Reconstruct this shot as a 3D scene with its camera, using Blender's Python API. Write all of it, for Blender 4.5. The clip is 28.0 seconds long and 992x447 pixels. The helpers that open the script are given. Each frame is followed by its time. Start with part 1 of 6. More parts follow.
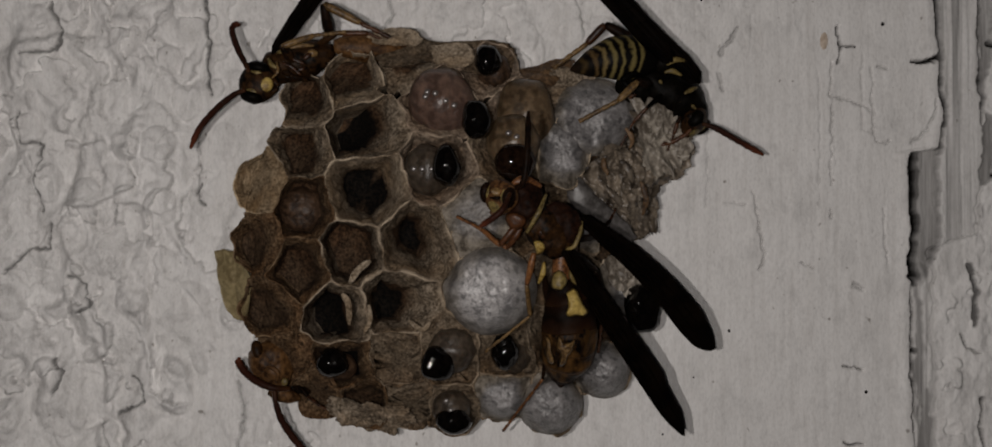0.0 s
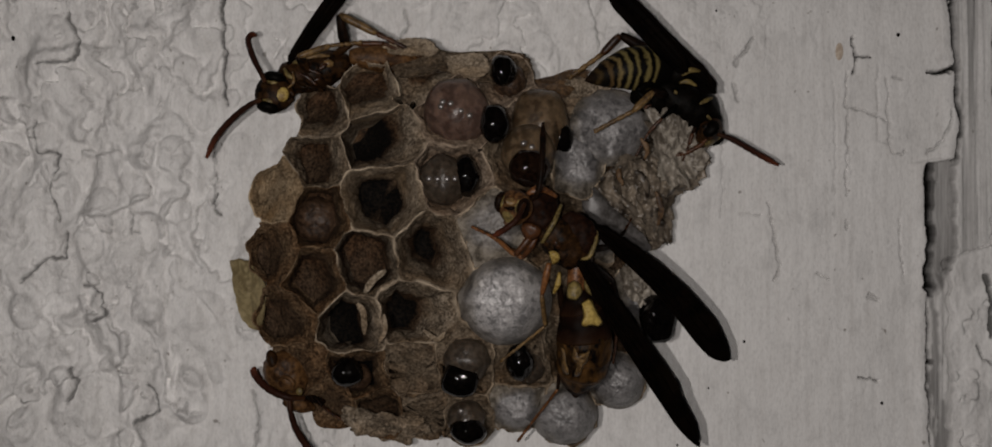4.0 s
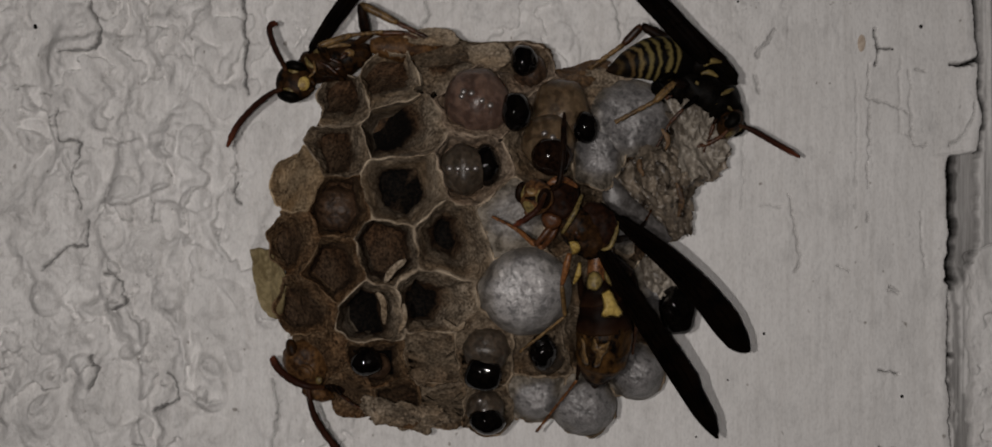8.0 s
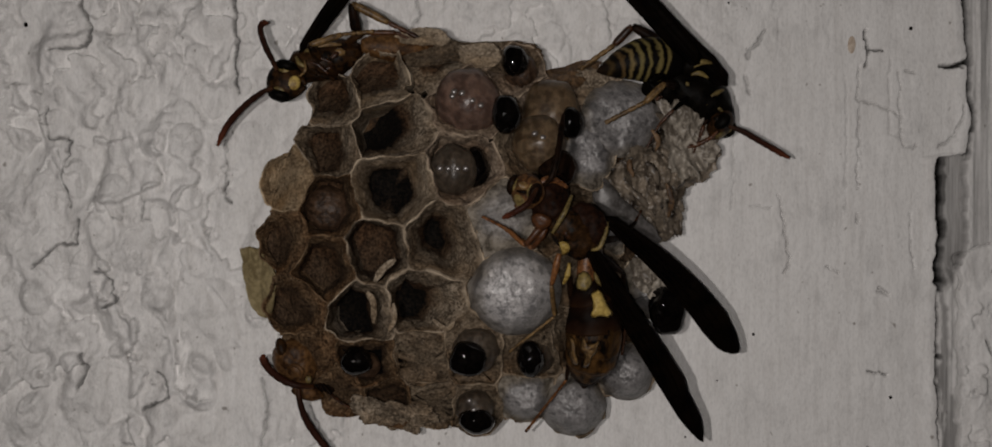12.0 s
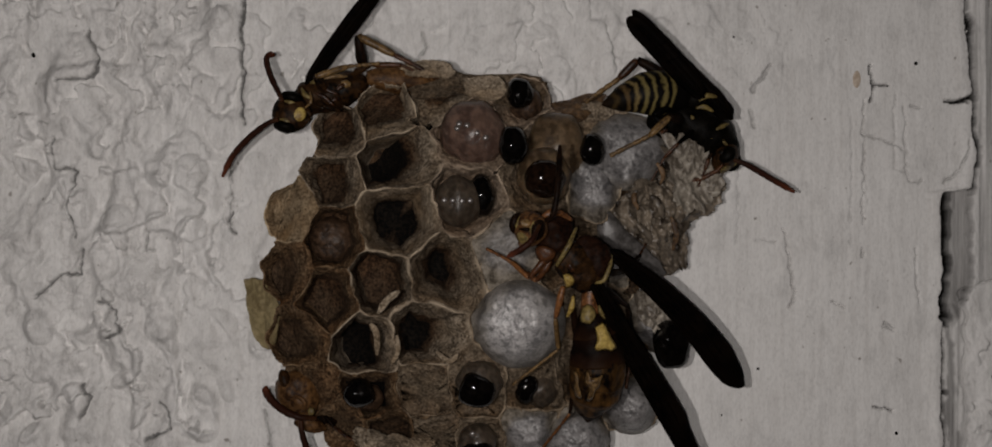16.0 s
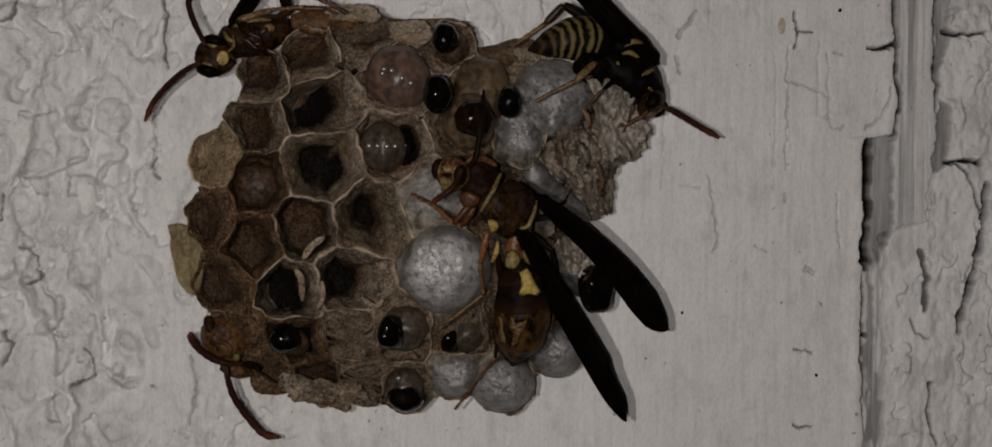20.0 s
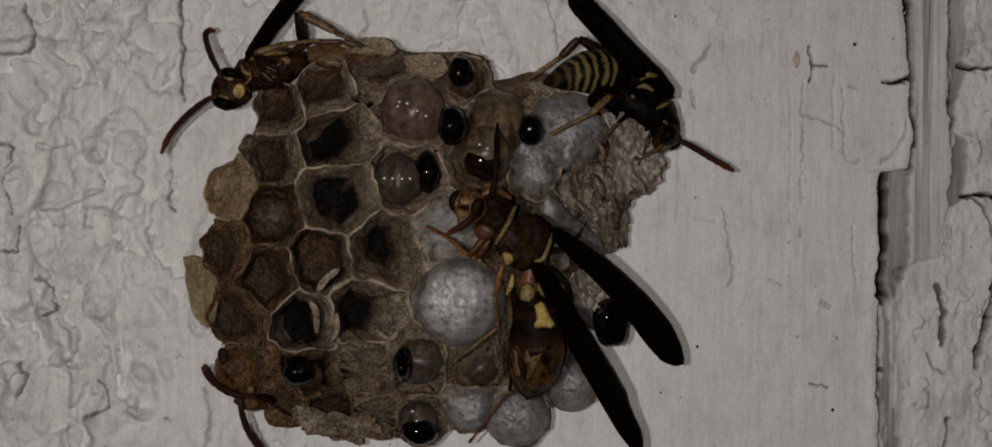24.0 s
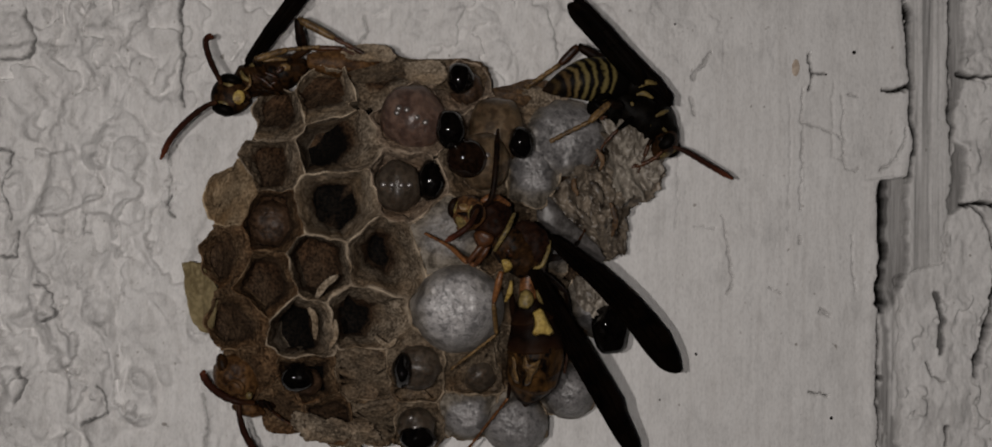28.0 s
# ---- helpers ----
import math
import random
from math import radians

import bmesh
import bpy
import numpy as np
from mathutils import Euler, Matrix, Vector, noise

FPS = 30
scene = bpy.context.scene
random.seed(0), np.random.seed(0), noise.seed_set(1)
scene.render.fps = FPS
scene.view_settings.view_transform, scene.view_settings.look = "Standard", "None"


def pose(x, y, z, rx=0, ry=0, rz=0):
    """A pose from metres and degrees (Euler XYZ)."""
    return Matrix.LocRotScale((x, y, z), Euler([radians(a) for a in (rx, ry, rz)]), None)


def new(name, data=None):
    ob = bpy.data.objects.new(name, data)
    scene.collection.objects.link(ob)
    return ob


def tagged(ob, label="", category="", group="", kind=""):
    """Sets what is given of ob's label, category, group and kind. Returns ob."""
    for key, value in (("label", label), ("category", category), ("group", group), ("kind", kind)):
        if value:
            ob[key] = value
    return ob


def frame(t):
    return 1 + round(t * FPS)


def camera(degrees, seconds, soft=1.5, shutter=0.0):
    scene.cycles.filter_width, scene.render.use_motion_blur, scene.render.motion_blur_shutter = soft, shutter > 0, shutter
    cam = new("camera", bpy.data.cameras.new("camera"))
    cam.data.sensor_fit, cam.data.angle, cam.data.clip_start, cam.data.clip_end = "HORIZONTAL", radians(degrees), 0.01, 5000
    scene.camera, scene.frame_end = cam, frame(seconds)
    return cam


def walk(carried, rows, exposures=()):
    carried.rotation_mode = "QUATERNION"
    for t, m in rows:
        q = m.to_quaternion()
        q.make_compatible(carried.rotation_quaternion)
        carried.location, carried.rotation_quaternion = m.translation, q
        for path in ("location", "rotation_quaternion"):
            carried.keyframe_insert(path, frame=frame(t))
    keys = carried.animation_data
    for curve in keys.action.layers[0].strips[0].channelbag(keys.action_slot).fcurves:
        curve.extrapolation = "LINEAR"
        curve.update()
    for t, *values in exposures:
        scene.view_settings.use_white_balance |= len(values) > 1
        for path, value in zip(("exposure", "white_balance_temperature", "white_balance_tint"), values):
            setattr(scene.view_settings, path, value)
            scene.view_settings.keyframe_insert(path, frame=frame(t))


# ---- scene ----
# A paper wasps' nest on a thickly painted wooden wall, lit by a small torch beside the lens.
cam = camera(42.0, 28.0, soft=1.75)
PATH = [
    (0.0, pose(0.00027, -0.12492, 0.00044, 89.768, 0.411, -1.425)),
    (0.5, pose(0.00019, -0.12494, 0.00047, 89.953, 0.378, -1.260)),
    (1.0, pose(0.00015, -0.12491, 0.00058, 90.086, 0.385, -1.196)),
    (1.5, pose(0.00007, -0.12485, 0.00033, 90.297, 0.329, -1.053)),
    (2.0, pose(0.00013, -0.12489, 0.00039, 90.290, 0.302, -0.984)),
    (2.5, pose(0.00002, -0.12492, 0.00040, 90.305, 0.297, -1.019)),
    (3.0, pose(-0.00004, -0.12491, 0.00034, 90.303, 0.207, -1.029)),
    (3.5, pose(0.00002, -0.12497, 0.00036, 90.281, 0.279, -0.961)),
    (5.5, pose(-0.00045, -0.12497, 0.00029, 90.248, 0.203, -0.742)),
    (6.0, pose(-0.00045, -0.12497, 0.00022, 90.257, 0.141, -0.595)),
    (6.5, pose(-0.00056, -0.12500, -0.00001, 90.235, 0.115, -0.398)),
    (7.0, pose(-0.00058, -0.12495, -0.00002, 90.096, 0.061, -0.339)),
    (7.5, pose(-0.00052, -0.12493, 0.00004, 89.993, 0.011, -0.262)),
    (8.0, pose(-0.00056, -0.12488, 0.00000, 89.999, -0.005, -0.275)),
    (8.5, pose(-0.00053, -0.12488, 0.00001, 90.031, -0.039, -0.390)),
    (9.0, pose(-0.00049, -0.12499, -0.00003, 90.060, -0.077, -0.351)),
    (9.5, pose(-0.00054, -0.12497, 0.00003, 89.987, -0.114, -0.395)),
    (10.0, pose(-0.00040, -0.12500, -0.00000, 89.962, -0.139, -0.467)),
    (10.5, pose(-0.00031, -0.12502, 0.00001, 89.937, -0.157, -0.569)),
    (11.0, pose(-0.00021, -0.12499, 0.00006, 89.961, -0.184, -0.591)),
    (11.5, pose(-0.00033, -0.12502, -0.00008, 89.970, -0.192, -0.583)),
    (12.0, pose(-0.00029, -0.12500, 0.00007, 89.963, -0.218, -0.582)),
    (12.5, pose(-0.00036, -0.12502, 0.00001, 90.154, -0.204, -0.509)),
    (14.5, pose(-0.00040, -0.12501, -0.00005, 90.751, -0.408, -0.310)),
    (15.0, pose(-0.00031, -0.12502, -0.00000, 91.052, -0.441, -0.298)),
    (15.5, pose(-0.00019, -0.12502, 0.00015, 91.292, -0.522, -0.181)),
    (16.0, pose(-0.00010, -0.12488, -0.00003, 91.444, -0.556, -0.302)),
    (16.5, pose(0.00054, -0.12490, 0.00008, 91.240, -0.566, -0.708)),
    (17.0, pose(0.00074, -0.12490, -0.00005, 90.942, -0.548, -0.951)),
    (17.5, pose(0.00099, -0.12497, -0.00009, 90.477, -0.506, -1.281)),
    (18.0, pose(0.00110, -0.12498, -0.00005, 90.062, -0.542, -1.698)),
    (18.5, pose(0.00137, -0.12505, -0.00010, 89.759, -0.543, -1.998)),
    (19.0, pose(0.00149, -0.12504, -0.00001, 89.436, -0.557, -2.346)),
    (19.5, pose(0.00137, -0.12503, 0.00009, 89.141, -0.549, -2.737)),
    (20.0, pose(0.00143, -0.12505, 0.00014, 88.977, -0.555, -2.843)),
    (20.5, pose(0.00147, -0.12512, 0.00013, 89.099, -0.546, -2.818)),
    (21.0, pose(0.00128, -0.12510, 0.00014, 89.056, -0.592, -2.818)),
    (21.5, pose(0.00142, -0.12507, 0.00021, 89.213, -0.645, -2.683)),
    (23.5, pose(0.00130, -0.12504, 0.00001, 90.223, -0.694, -2.385)),
    (24.0, pose(0.00125, -0.12498, -0.00003, 90.507, -0.688, -2.278)),
    (24.5, pose(0.00126, -0.12497, -0.00002, 90.702, -0.717, -2.193)),
    (25.0, pose(0.00128, -0.12499, -0.00010, 90.848, -0.763, -2.139)),
    (25.5, pose(0.00110, -0.12501, -0.00006, 90.950, -0.800, -2.119)),
    (26.0, pose(0.00122, -0.12502, -0.00008, 90.994, -0.836, -2.044)),
    (26.5, pose(0.00129, -0.12497, -0.00007, 90.906, -0.870, -2.023)),
    (27.0, pose(0.00134, -0.12502, -0.00015, 90.921, -0.846, -1.935)),
    (27.5, pose(0.00134, -0.12499, -0.00015, 90.893, -0.861, -2.090)),
    (28.0, pose(0.00140, -0.12501, -0.00009, 90.840, -0.873, -2.250)),
]
walk(cam, PATH)

# ---- light ----
world = bpy.data.worlds.new("night")
scene.world = world
world.use_nodes = True
world.node_tree.nodes["Background"].inputs[0].default_value = (0.9, 0.95, 1.0, 1)
world.node_tree.nodes["Background"].inputs[1].default_value = 0.003
# the torch has two small bulbs, one close to the lens
for at, power in (((-0.0155, -0.128, -0.001), 0.178), ((-0.0030, -0.128, -0.001), 0.135)):
    bulb = new("torch_light", bpy.data.lights.new("torch_light", "POINT"))
    bulb.location = at
    bulb.data.energy = power
    bulb.data.color = (1.0, 0.93, 0.885)
    bulb.data.shadow_soft_size = 0.0009

# ---- small tools, lengths in millimetres ----
MM = 0.001
V = Vector
ORIGIN = {}


def hash2(ix, iy, seed):
    n = (ix.astype(np.int64) * 374761393 + iy.astype(np.int64) * 668265263 + seed * 974711) & 0x7FFFFFFF
    n = ((n ^ (n >> 13)) * 1274126177) & 0x7FFFFFFF
    return ((n ^ (n >> 16)) & 0xFFFF) / 65535.0


def vnoise(x, y, seed=0):
    x, y = np.asarray(x, float), np.asarray(y, float)
    ix, iy = np.floor(x), np.floor(y)
    fx, fy = x - ix, y - iy
    fx, fy = fx * fx * fx * (fx * (fx * 6 - 15) + 10), fy * fy * fy * (fy * (fy * 6 - 15) + 10)
    a, b = hash2(ix, iy, seed), hash2(ix + 1, iy, seed)
    c, d = hash2(ix, iy + 1, seed), hash2(ix + 1, iy + 1, seed)
    return (a + (b - a) * fx) * (1 - fy) + (c + (d - c) * fx) * fy


def fbm(x, y, octaves=4, seed=0):
    total, amp, norm = 0, 1.0, 0
    for o in range(octaves):
        total = total + amp * vnoise(x * 2 ** o + 17.3 * o, y * 2 ** o - 9.1 * o, seed + o)
        norm += amp
        amp *= 0.5
    return total / norm


def step(a, b, x):
    t = np.clip((np.asarray(x, float) - a) / (b - a), 0, 1)
    return t * t * (3 - 2 * t)


def smooth_line(points, n):
    """n points on a Catmull-Rom curve through the given ones."""
    p = [V(q) for q in points]
    if len(p) < 3:
        return [p[0].lerp(p[-1], i / (n - 1)) for i in range(n)]
    p = [p[0] * 2 - p[1]] + p + [p[-1] * 2 - p[-2]]
    out = []
    for i in range(n):
        s = i / (n - 1) * (len(p) - 3)
        k = min(int(s), len(p) - 4)
        t = s - k
        a, b, c, d = p[k:k + 4]
        out.append(0.5 * (2 * b + (c - a) * t + (2 * a - 5 * b + 4 * c - d) * t * t + (3 * b - a - 3 * c + d) * t ** 3))
    return out


def profile_at(profile, s):
    xs, ys = [q[0] for q in profile], [q[1] for q in profile]
    return float(np.interp(s, xs, ys))


def sweep(points, profile, n=10, rings=14, flat=1.0, up=(0, -1, 0)):
    """A body swept along a curve. profile: (share of the length, radius). flat squeezes it along up."""
    line = smooth_line(points, rings)
    verts, faces, along, up = [], [], [], V(up)
    for i, c in enumerate(line):
        d = (line[min(i + 1, rings - 1)] - line[max(i - 1, 0)]).normalized()
        side = d.cross(up)
        side = side.normalized() if side.length > 1e-4 else d.orthogonal().normalized()
        top = side.cross(d).normalized()
        r = profile_at(profile, i / (rings - 1))
        for k in range(n):
            a = 2 * math.pi * k / n
            verts.append(c + side * (r * math.cos(a)) + top * (r * flat * math.sin(a)))
            along.append(i / (rings - 1))
    for i in range(rings - 1):
        for k in range(n):
            a, b = i * n + k, i * n + (k + 1) % n
            faces.append((a, b, b + n, a + n))
    faces.append(tuple(reversed(range(n))))
    faces.append(tuple(range((rings - 1) * n, rings * n)))
    return verts, faces, along


def round_body(p0, p1, profile, n=20, rings=24, flat=1.0, up=(0, -1, 0), bend=(0, 0, 0)):
    """A plump body from p0 to p1 with rounded ends; profile as in sweep."""
    a, b, m = V(p0), V(p1), (V(p0) + V(p1)) / 2 + V(bend)
    prof = []
    for i in range(rings):
        s = i / (rings - 1)
        prof.append((s, max(profile_at(profile, s), 0.02)))
    return sweep([a, m, b], prof, n, rings, flat, up)


def ball(centre, ax, ay, az, n=16, m=10):
    """An ellipsoid with three half axes given as vectors."""
    c, ax, ay, az = V(centre), V(ax), V(ay), V(az)
    verts, faces = [c + az], []
    for i in range(1, m):
        t = math.pi * i / m
        for k in range(n):
            a = 2 * math.pi * k / n
            verts.append(c + az * math.cos(t) + (ax * math.cos(a) + ay * math.sin(a)) * math.sin(t))
    verts.append(c - az)
    for k in range(n):
        faces.append((0, 1 + k, 1 + (k + 1) % n))
        last = 1 + (m - 2) * n
        faces.append((len(verts) - 1, last + (k + 1) % n, last + k))
    for i in range(m - 2):
        for k in range(n):
            a, b = 1 + i * n + k, 1 + i * n + (k + 1) % n
            faces.append((a, a + n, b + n, b))
    return verts, faces, [0.0] * len(verts)


def joined(*geos):
    verts, faces, along = [], [], []
    for g in geos:
        k = len(verts)
        verts += g[0]
        faces += [tuple(i + k for i in f) for f in g[1]]
        along += g[2]
    return verts, faces, along


def rumpled(geo, amp, freq, seed=0):
    """The same form with a slightly uneven surface."""
    verts, faces, along = geo
    return [v + amp * V((noise.noise(v * freq + V((seed, 0, 0))), noise.noise(v * freq + V((0, seed + 9, 0))), noise.noise(v * freq + V((0, 0, seed + 5))))) for v in verts], faces, along


def thing(name, at, label, category, group=""):
    ob = new(name)
    ob.empty_display_size = 0.002
    ob.location = V(at) * MM
    ORIGIN[ob] = V(at)
    return tagged(ob, label, category, group)


def part(name, geo, material, parent=None, label="", at=None, smooth=True):
    """Links a mesh as one object under a thing or a part. at: its own origin, if it turns about a point."""
    verts, faces, along = geo
    base = ORIGIN[parent] if parent else V((0, 0, 0))
    at = V(at) if at is not None else base
    me = bpy.data.meshes.new(name)
    me.from_pydata([tuple((V(v) - at) * MM) for v in verts], [], faces)
    if along and len(along) == len(verts):
        att = me.attributes.new("along", "FLOAT", "POINT")
        att.data.foreach_set("value", along)
    me.materials.append(material)
    if smooth:
        me.shade_smooth()
    ob = new(name, me)
    ob.parent = parent
    ob.location = (at - base) * MM
    ORIGIN[ob] = at
    return tagged(ob, label)


# ---- materials ----
def material(name):
    m = bpy.data.materials.new(name)
    m.use_nodes = True
    t = m.node_tree
    return m, t, t.nodes["Principled BSDF"]


def texture(t, kind, scale, detail=4.0, rough=0.55, stretch=(1, 1, 1)):
    co, mp = t.nodes.new("ShaderNodeTexCoord"), t.nodes.new("ShaderNodeMapping")
    mp.inputs["Scale"].default_value = stretch
    t.links.new(co.outputs["Object"], mp.inputs[0])
    n = t.nodes.new(kind)
    n.inputs["Scale"].default_value = scale
    if kind == "ShaderNodeTexNoise":
        n.inputs["Detail"].default_value, n.inputs["Roughness"].default_value = detail, rough
    t.links.new(mp.outputs[0], n.inputs["Vector"])
    return n


def ramp(t, source, stops):
    r = t.nodes.new("ShaderNodeValToRGB")
    e = r.color_ramp.elements
    while len(e) < len(stops):
        e.new(0.5)
    for el, (p, c) in zip(e, stops):
        el.position, el.color = p, (*c, 1)
    t.links.new(source, r.inputs[0])
    return r


def mixed(t, fac, a, b, mode="MIX"):
    m = t.nodes.new("ShaderNodeMix")
    m.data_type, m.blend_type = "RGBA", mode
    for s, v in ((m.inputs[0], fac), (m.inputs[6], a), (m.inputs[7], b)):
        if isinstance(v, (int, float)):
            s.default_value = v
        elif isinstance(v, tuple):
            s.default_value = (*v, 1)
        else:
            t.links.new(v, s)
    return m.outputs[2]


def relief(t, b, source, strength, distance):
    n = t.nodes.new("ShaderNodeBump")
    n.inputs["Strength"].default_value, n.inputs["Distance"].default_value = strength, distance
    t.links.new(source, n.inputs["Height"])
    if b.inputs["Normal"].links:
        t.links.new(b.inputs["Normal"].links[0].from_socket, n.inputs["Normal"])
    t.links.new(n.outputs[0], b.inputs["Normal"])


def surface(name, dark, light, rough=0.6, scale=600, fine=3000, bump=0.3, depth=0.00015, stretch=(1, 1, 1), spec=0.5, coat=0.0, sss=0.0, through_light=0.0, vary=False):
    """Two tones mixed by noise at two scales, with fine relief."""
    m, t, b = material(name)
    big = texture(t, "ShaderNodeTexNoise", scale, 4, 0.6, stretch)
    small = texture(t, "ShaderNodeTexNoise", fine, 3, 0.6, stretch)
    tone = ramp(t, big.outputs[0], [(0.43, dark), (0.58, light)])
    col = mixed(t, 0.5, tone.outputs[0], ramp(t, small.outputs[0], [(0.44, dark), (0.57, light)]).outputs[0])
    if vary:
        info = t.nodes.new("ShaderNodeObjectInfo")
        col = mixed(t, 0.45, col, ramp(t, info.outputs["Random"], [(0.0, (0.55, 0.5, 0.42)), (0.5, (1.0, 0.95, 0.88)), (1.0, (1.25, 1.22, 1.2))]).outputs[0], "MULTIPLY")
    t.links.new(col, b.inputs["Base Color"])
    b.inputs["Roughness"].default_value = rough
    b.inputs["Specular IOR Level"].default_value = spec
    b.inputs["Coat Weight"].default_value = coat
    b.inputs["Coat Roughness"].default_value = 0.08
    if sss:
        b.inputs["Subsurface Weight"].default_value = sss
        b.inputs["Subsurface Radius"].default_value = (1.0, 0.6, 0.4)
        b.inputs["Subsurface Scale"].default_value = 0.0006
    relief(t, b, big.outputs[0], bump, depth)
    relief(t, b, small.outputs[0], bump, depth * 0.4)
    if through_light:
        tr, mx = t.nodes.new("ShaderNodeBsdfTranslucent"), t.nodes.new("ShaderNodeMixShader")
        t.links.new(col, tr.inputs[0])
        mx.inputs[0].default_value = through_light
        out = t.nodes["Material Output"]
        t.links.new(b.outputs[0], mx.inputs[1])
        t.links.new(tr.outputs[0], mx.inputs[2])
        t.links.new(mx.outputs[0], out.inputs[0])
    return m


def banded(name, stops, rough=0.35, wobble=0.05, spec=0.5, scale=900):
    """Bands of colour along a body, with uneven edges and a fine grain."""
    m, t, b = material(name)
    at = t.nodes.new("ShaderNodeAttribute")
    at.attribute_name = "along"
    n = texture(t, "ShaderNodeTexNoise", scale, 3)
    add = t.nodes.new("ShaderNodeMath")
    add.operation = "MULTIPLY_ADD"
    t.links.new(n.outputs[0], add.inputs[0])
    add.inputs[1].default_value = wobble
    low = t.nodes.new("ShaderNodeMath")
    low.operation = "SUBTRACT"
    t.links.new(at.outputs["Fac"], low.inputs[0])
    low.inputs[1].default_value = wobble / 2
    t.links.new(low.outputs[0], add.inputs[2])
    r = ramp(t, add.outputs[0], stops)
    r.color_ramp.interpolation = "LINEAR"
    fine = texture(t, "ShaderNodeTexNoise", 5000, 3)
    col = mixed(t, 0.5, r.outputs[0], ramp(t, fine.outputs[0], [(0.3, (0.55, 0.5, 0.45)), (0.7, (1, 1, 1))]).outputs[0], "MULTIPLY")
    t.links.new(col, b.inputs["Base Color"])
    b.inputs["Roughness"].default_value = rough
    b.inputs["Specular IOR Level"].default_value = spec
    relief(t, b, fine.outputs[0], 0.25, 0.00006)
    return m


def wall_paint():
    m, t, b = material("old_white_paint")
    big = texture(t, "ShaderNodeTexNoise", 90, 5, 0.6)
    mid = texture(t, "ShaderNodeTexNoise", 700, 5, 0.65, (1, 1, 0.45))
    fine = texture(t, "ShaderNodeTexNoise", 4200, 3, 0.6, (1, 1, 0.5))
    col = mixed(t, 0.5, ramp(t, big.outputs[0], [(0.3, (0.66, 0.645, 0.625)), (0.7, (0.77, 0.76, 0.745))]).outputs[0],
                ramp(t, mid.outputs[0], [(0.28, (0.60, 0.585, 0.57)), (0.5, (0.72, 0.71, 0.698)), (0.75, (0.765, 0.757, 0.745))]).outputs[0])
    smudge = texture(t, "ShaderNodeTexNoise", 320, 6, 0.7, (1, 1, 0.6))
    coat = t.nodes.new("ShaderNodeAttribute")
    coat.attribute_name = "coat"
    blotch = texture(t, "ShaderNodeTexNoise", 620, 7, 0.75, (1, 1, 0.7))
    col = mixed(t, coat.outputs["Fac"], col, mixed(t, 1.0, col, ramp(t, blotch.outputs[0], [(0.33, (0.74, 0.735, 0.73)), (0.46, (1, 1, 1)), (0.8, (1.03, 1.03, 1.03))]).outputs[0], "MULTIPLY"))
    col = mixed(t, 0.55, col, ramp(t, smudge.outputs[0], [(0.34, (0.74, 0.74, 0.74)), (0.48, (1, 1, 1)), (0.7, (1.02, 1.02, 1.02))]).outputs[0], "MULTIPLY")
    col = mixed(t, 1.0, col, ramp(t, fine.outputs[0], [(0.36, (0.91, 0.91, 0.91)), (0.5, (1, 1, 1)), (0.66, (1.035, 1.035, 1.035))]).outputs[0], "MULTIPLY")
    fly = texture(t, "ShaderNodeTexNoise", 1500, 1, 0.5, (1, 1, 0.8))
    col = mixed(t, 1.0, col, ramp(t, fly.outputs[0], [(0.735, (1, 1, 1)), (0.80, (0.5, 0.48, 0.46))]).outputs[0], "MULTIPLY")
    streak = texture(t, "ShaderNodeTexNoise", 1600, 4, 0.65, (1, 1, 0.05))
    col = mixed(t, 1.0, col, ramp(t, streak.outputs[0], [(0.34, (0.93, 0.925, 0.92)), (0.5, (1, 1, 1)), (0.7, (1.03, 1.03, 1.03))]).outputs[0], "MULTIPLY")
    bare = t.nodes.new("ShaderNodeAttribute")
    bare.attribute_name = "bare"
    wood = texture(t, "ShaderNodeTexNoise", 1200, 5, 0.7, (1, 1, 0.06))
    grey = ramp(t, wood.outputs[0], [(0.3, (0.10, 0.096, 0.093)), (0.5, (0.25, 0.245, 0.24)), (0.72, (0.46, 0.455, 0.45))])
    col = mixed(t, 1.0, col, (0.994, 1.0, 1.008), "MULTIPLY")
    col = mixed(t, bare.outputs["Fac"], col, grey.outputs[0])
    # dirt in cracks and creases, with their shade painted in
    dirt_shade = t.nodes.new("ShaderNodeAttribute")
    dirt_shade.attribute_name = "dirt_shade"
    col = mixed(t, dirt_shade.outputs["Fac"], col, (0.010, 0.009, 0.008))
    t.links.new(col, b.inputs["Base Color"])
    b.inputs["Roughness"].default_value = 0.8
    b.inputs["Specular IOR Level"].default_value = 0.15
    relief(t, b, mid.outputs[0], 0.6, 0.00022)
    relief(t, b, fine.outputs[0], 0.5, 0.00009)
    return m


def wing_film():
    m, t, b = material("smoky_wing")
    n = texture(t, "ShaderNodeTexNoise", 500, 4)
    tone = ramp(t, n.outputs[0], [(0.35, (0.0003, 0.0002, 0.0002)), (0.65, (0.0038, 0.002, 0.0011))])
    t.links.new(tone.outputs[0], b.inputs["Base Color"])
    b.inputs["Roughness"].default_value = 0.7
    b.inputs["Specular IOR Level"].default_value = 0.03
    tr, mx = t.nodes.new("ShaderNodeBsdfTransparent"), t.nodes.new("ShaderNodeMixShader")
    tr.inputs[0].default_value = (0.7, 0.55, 0.42, 1)
    mx.inputs[0].default_value = 0.03
    out = t.nodes["Material Output"]
    t.links.new(b.outputs[0], mx.inputs[1])
    t.links.new(tr.outputs[0], mx.inputs[2])
    t.links.new(mx.outputs[0], out.inputs[0])
    return m


PAINT = wall_paint()


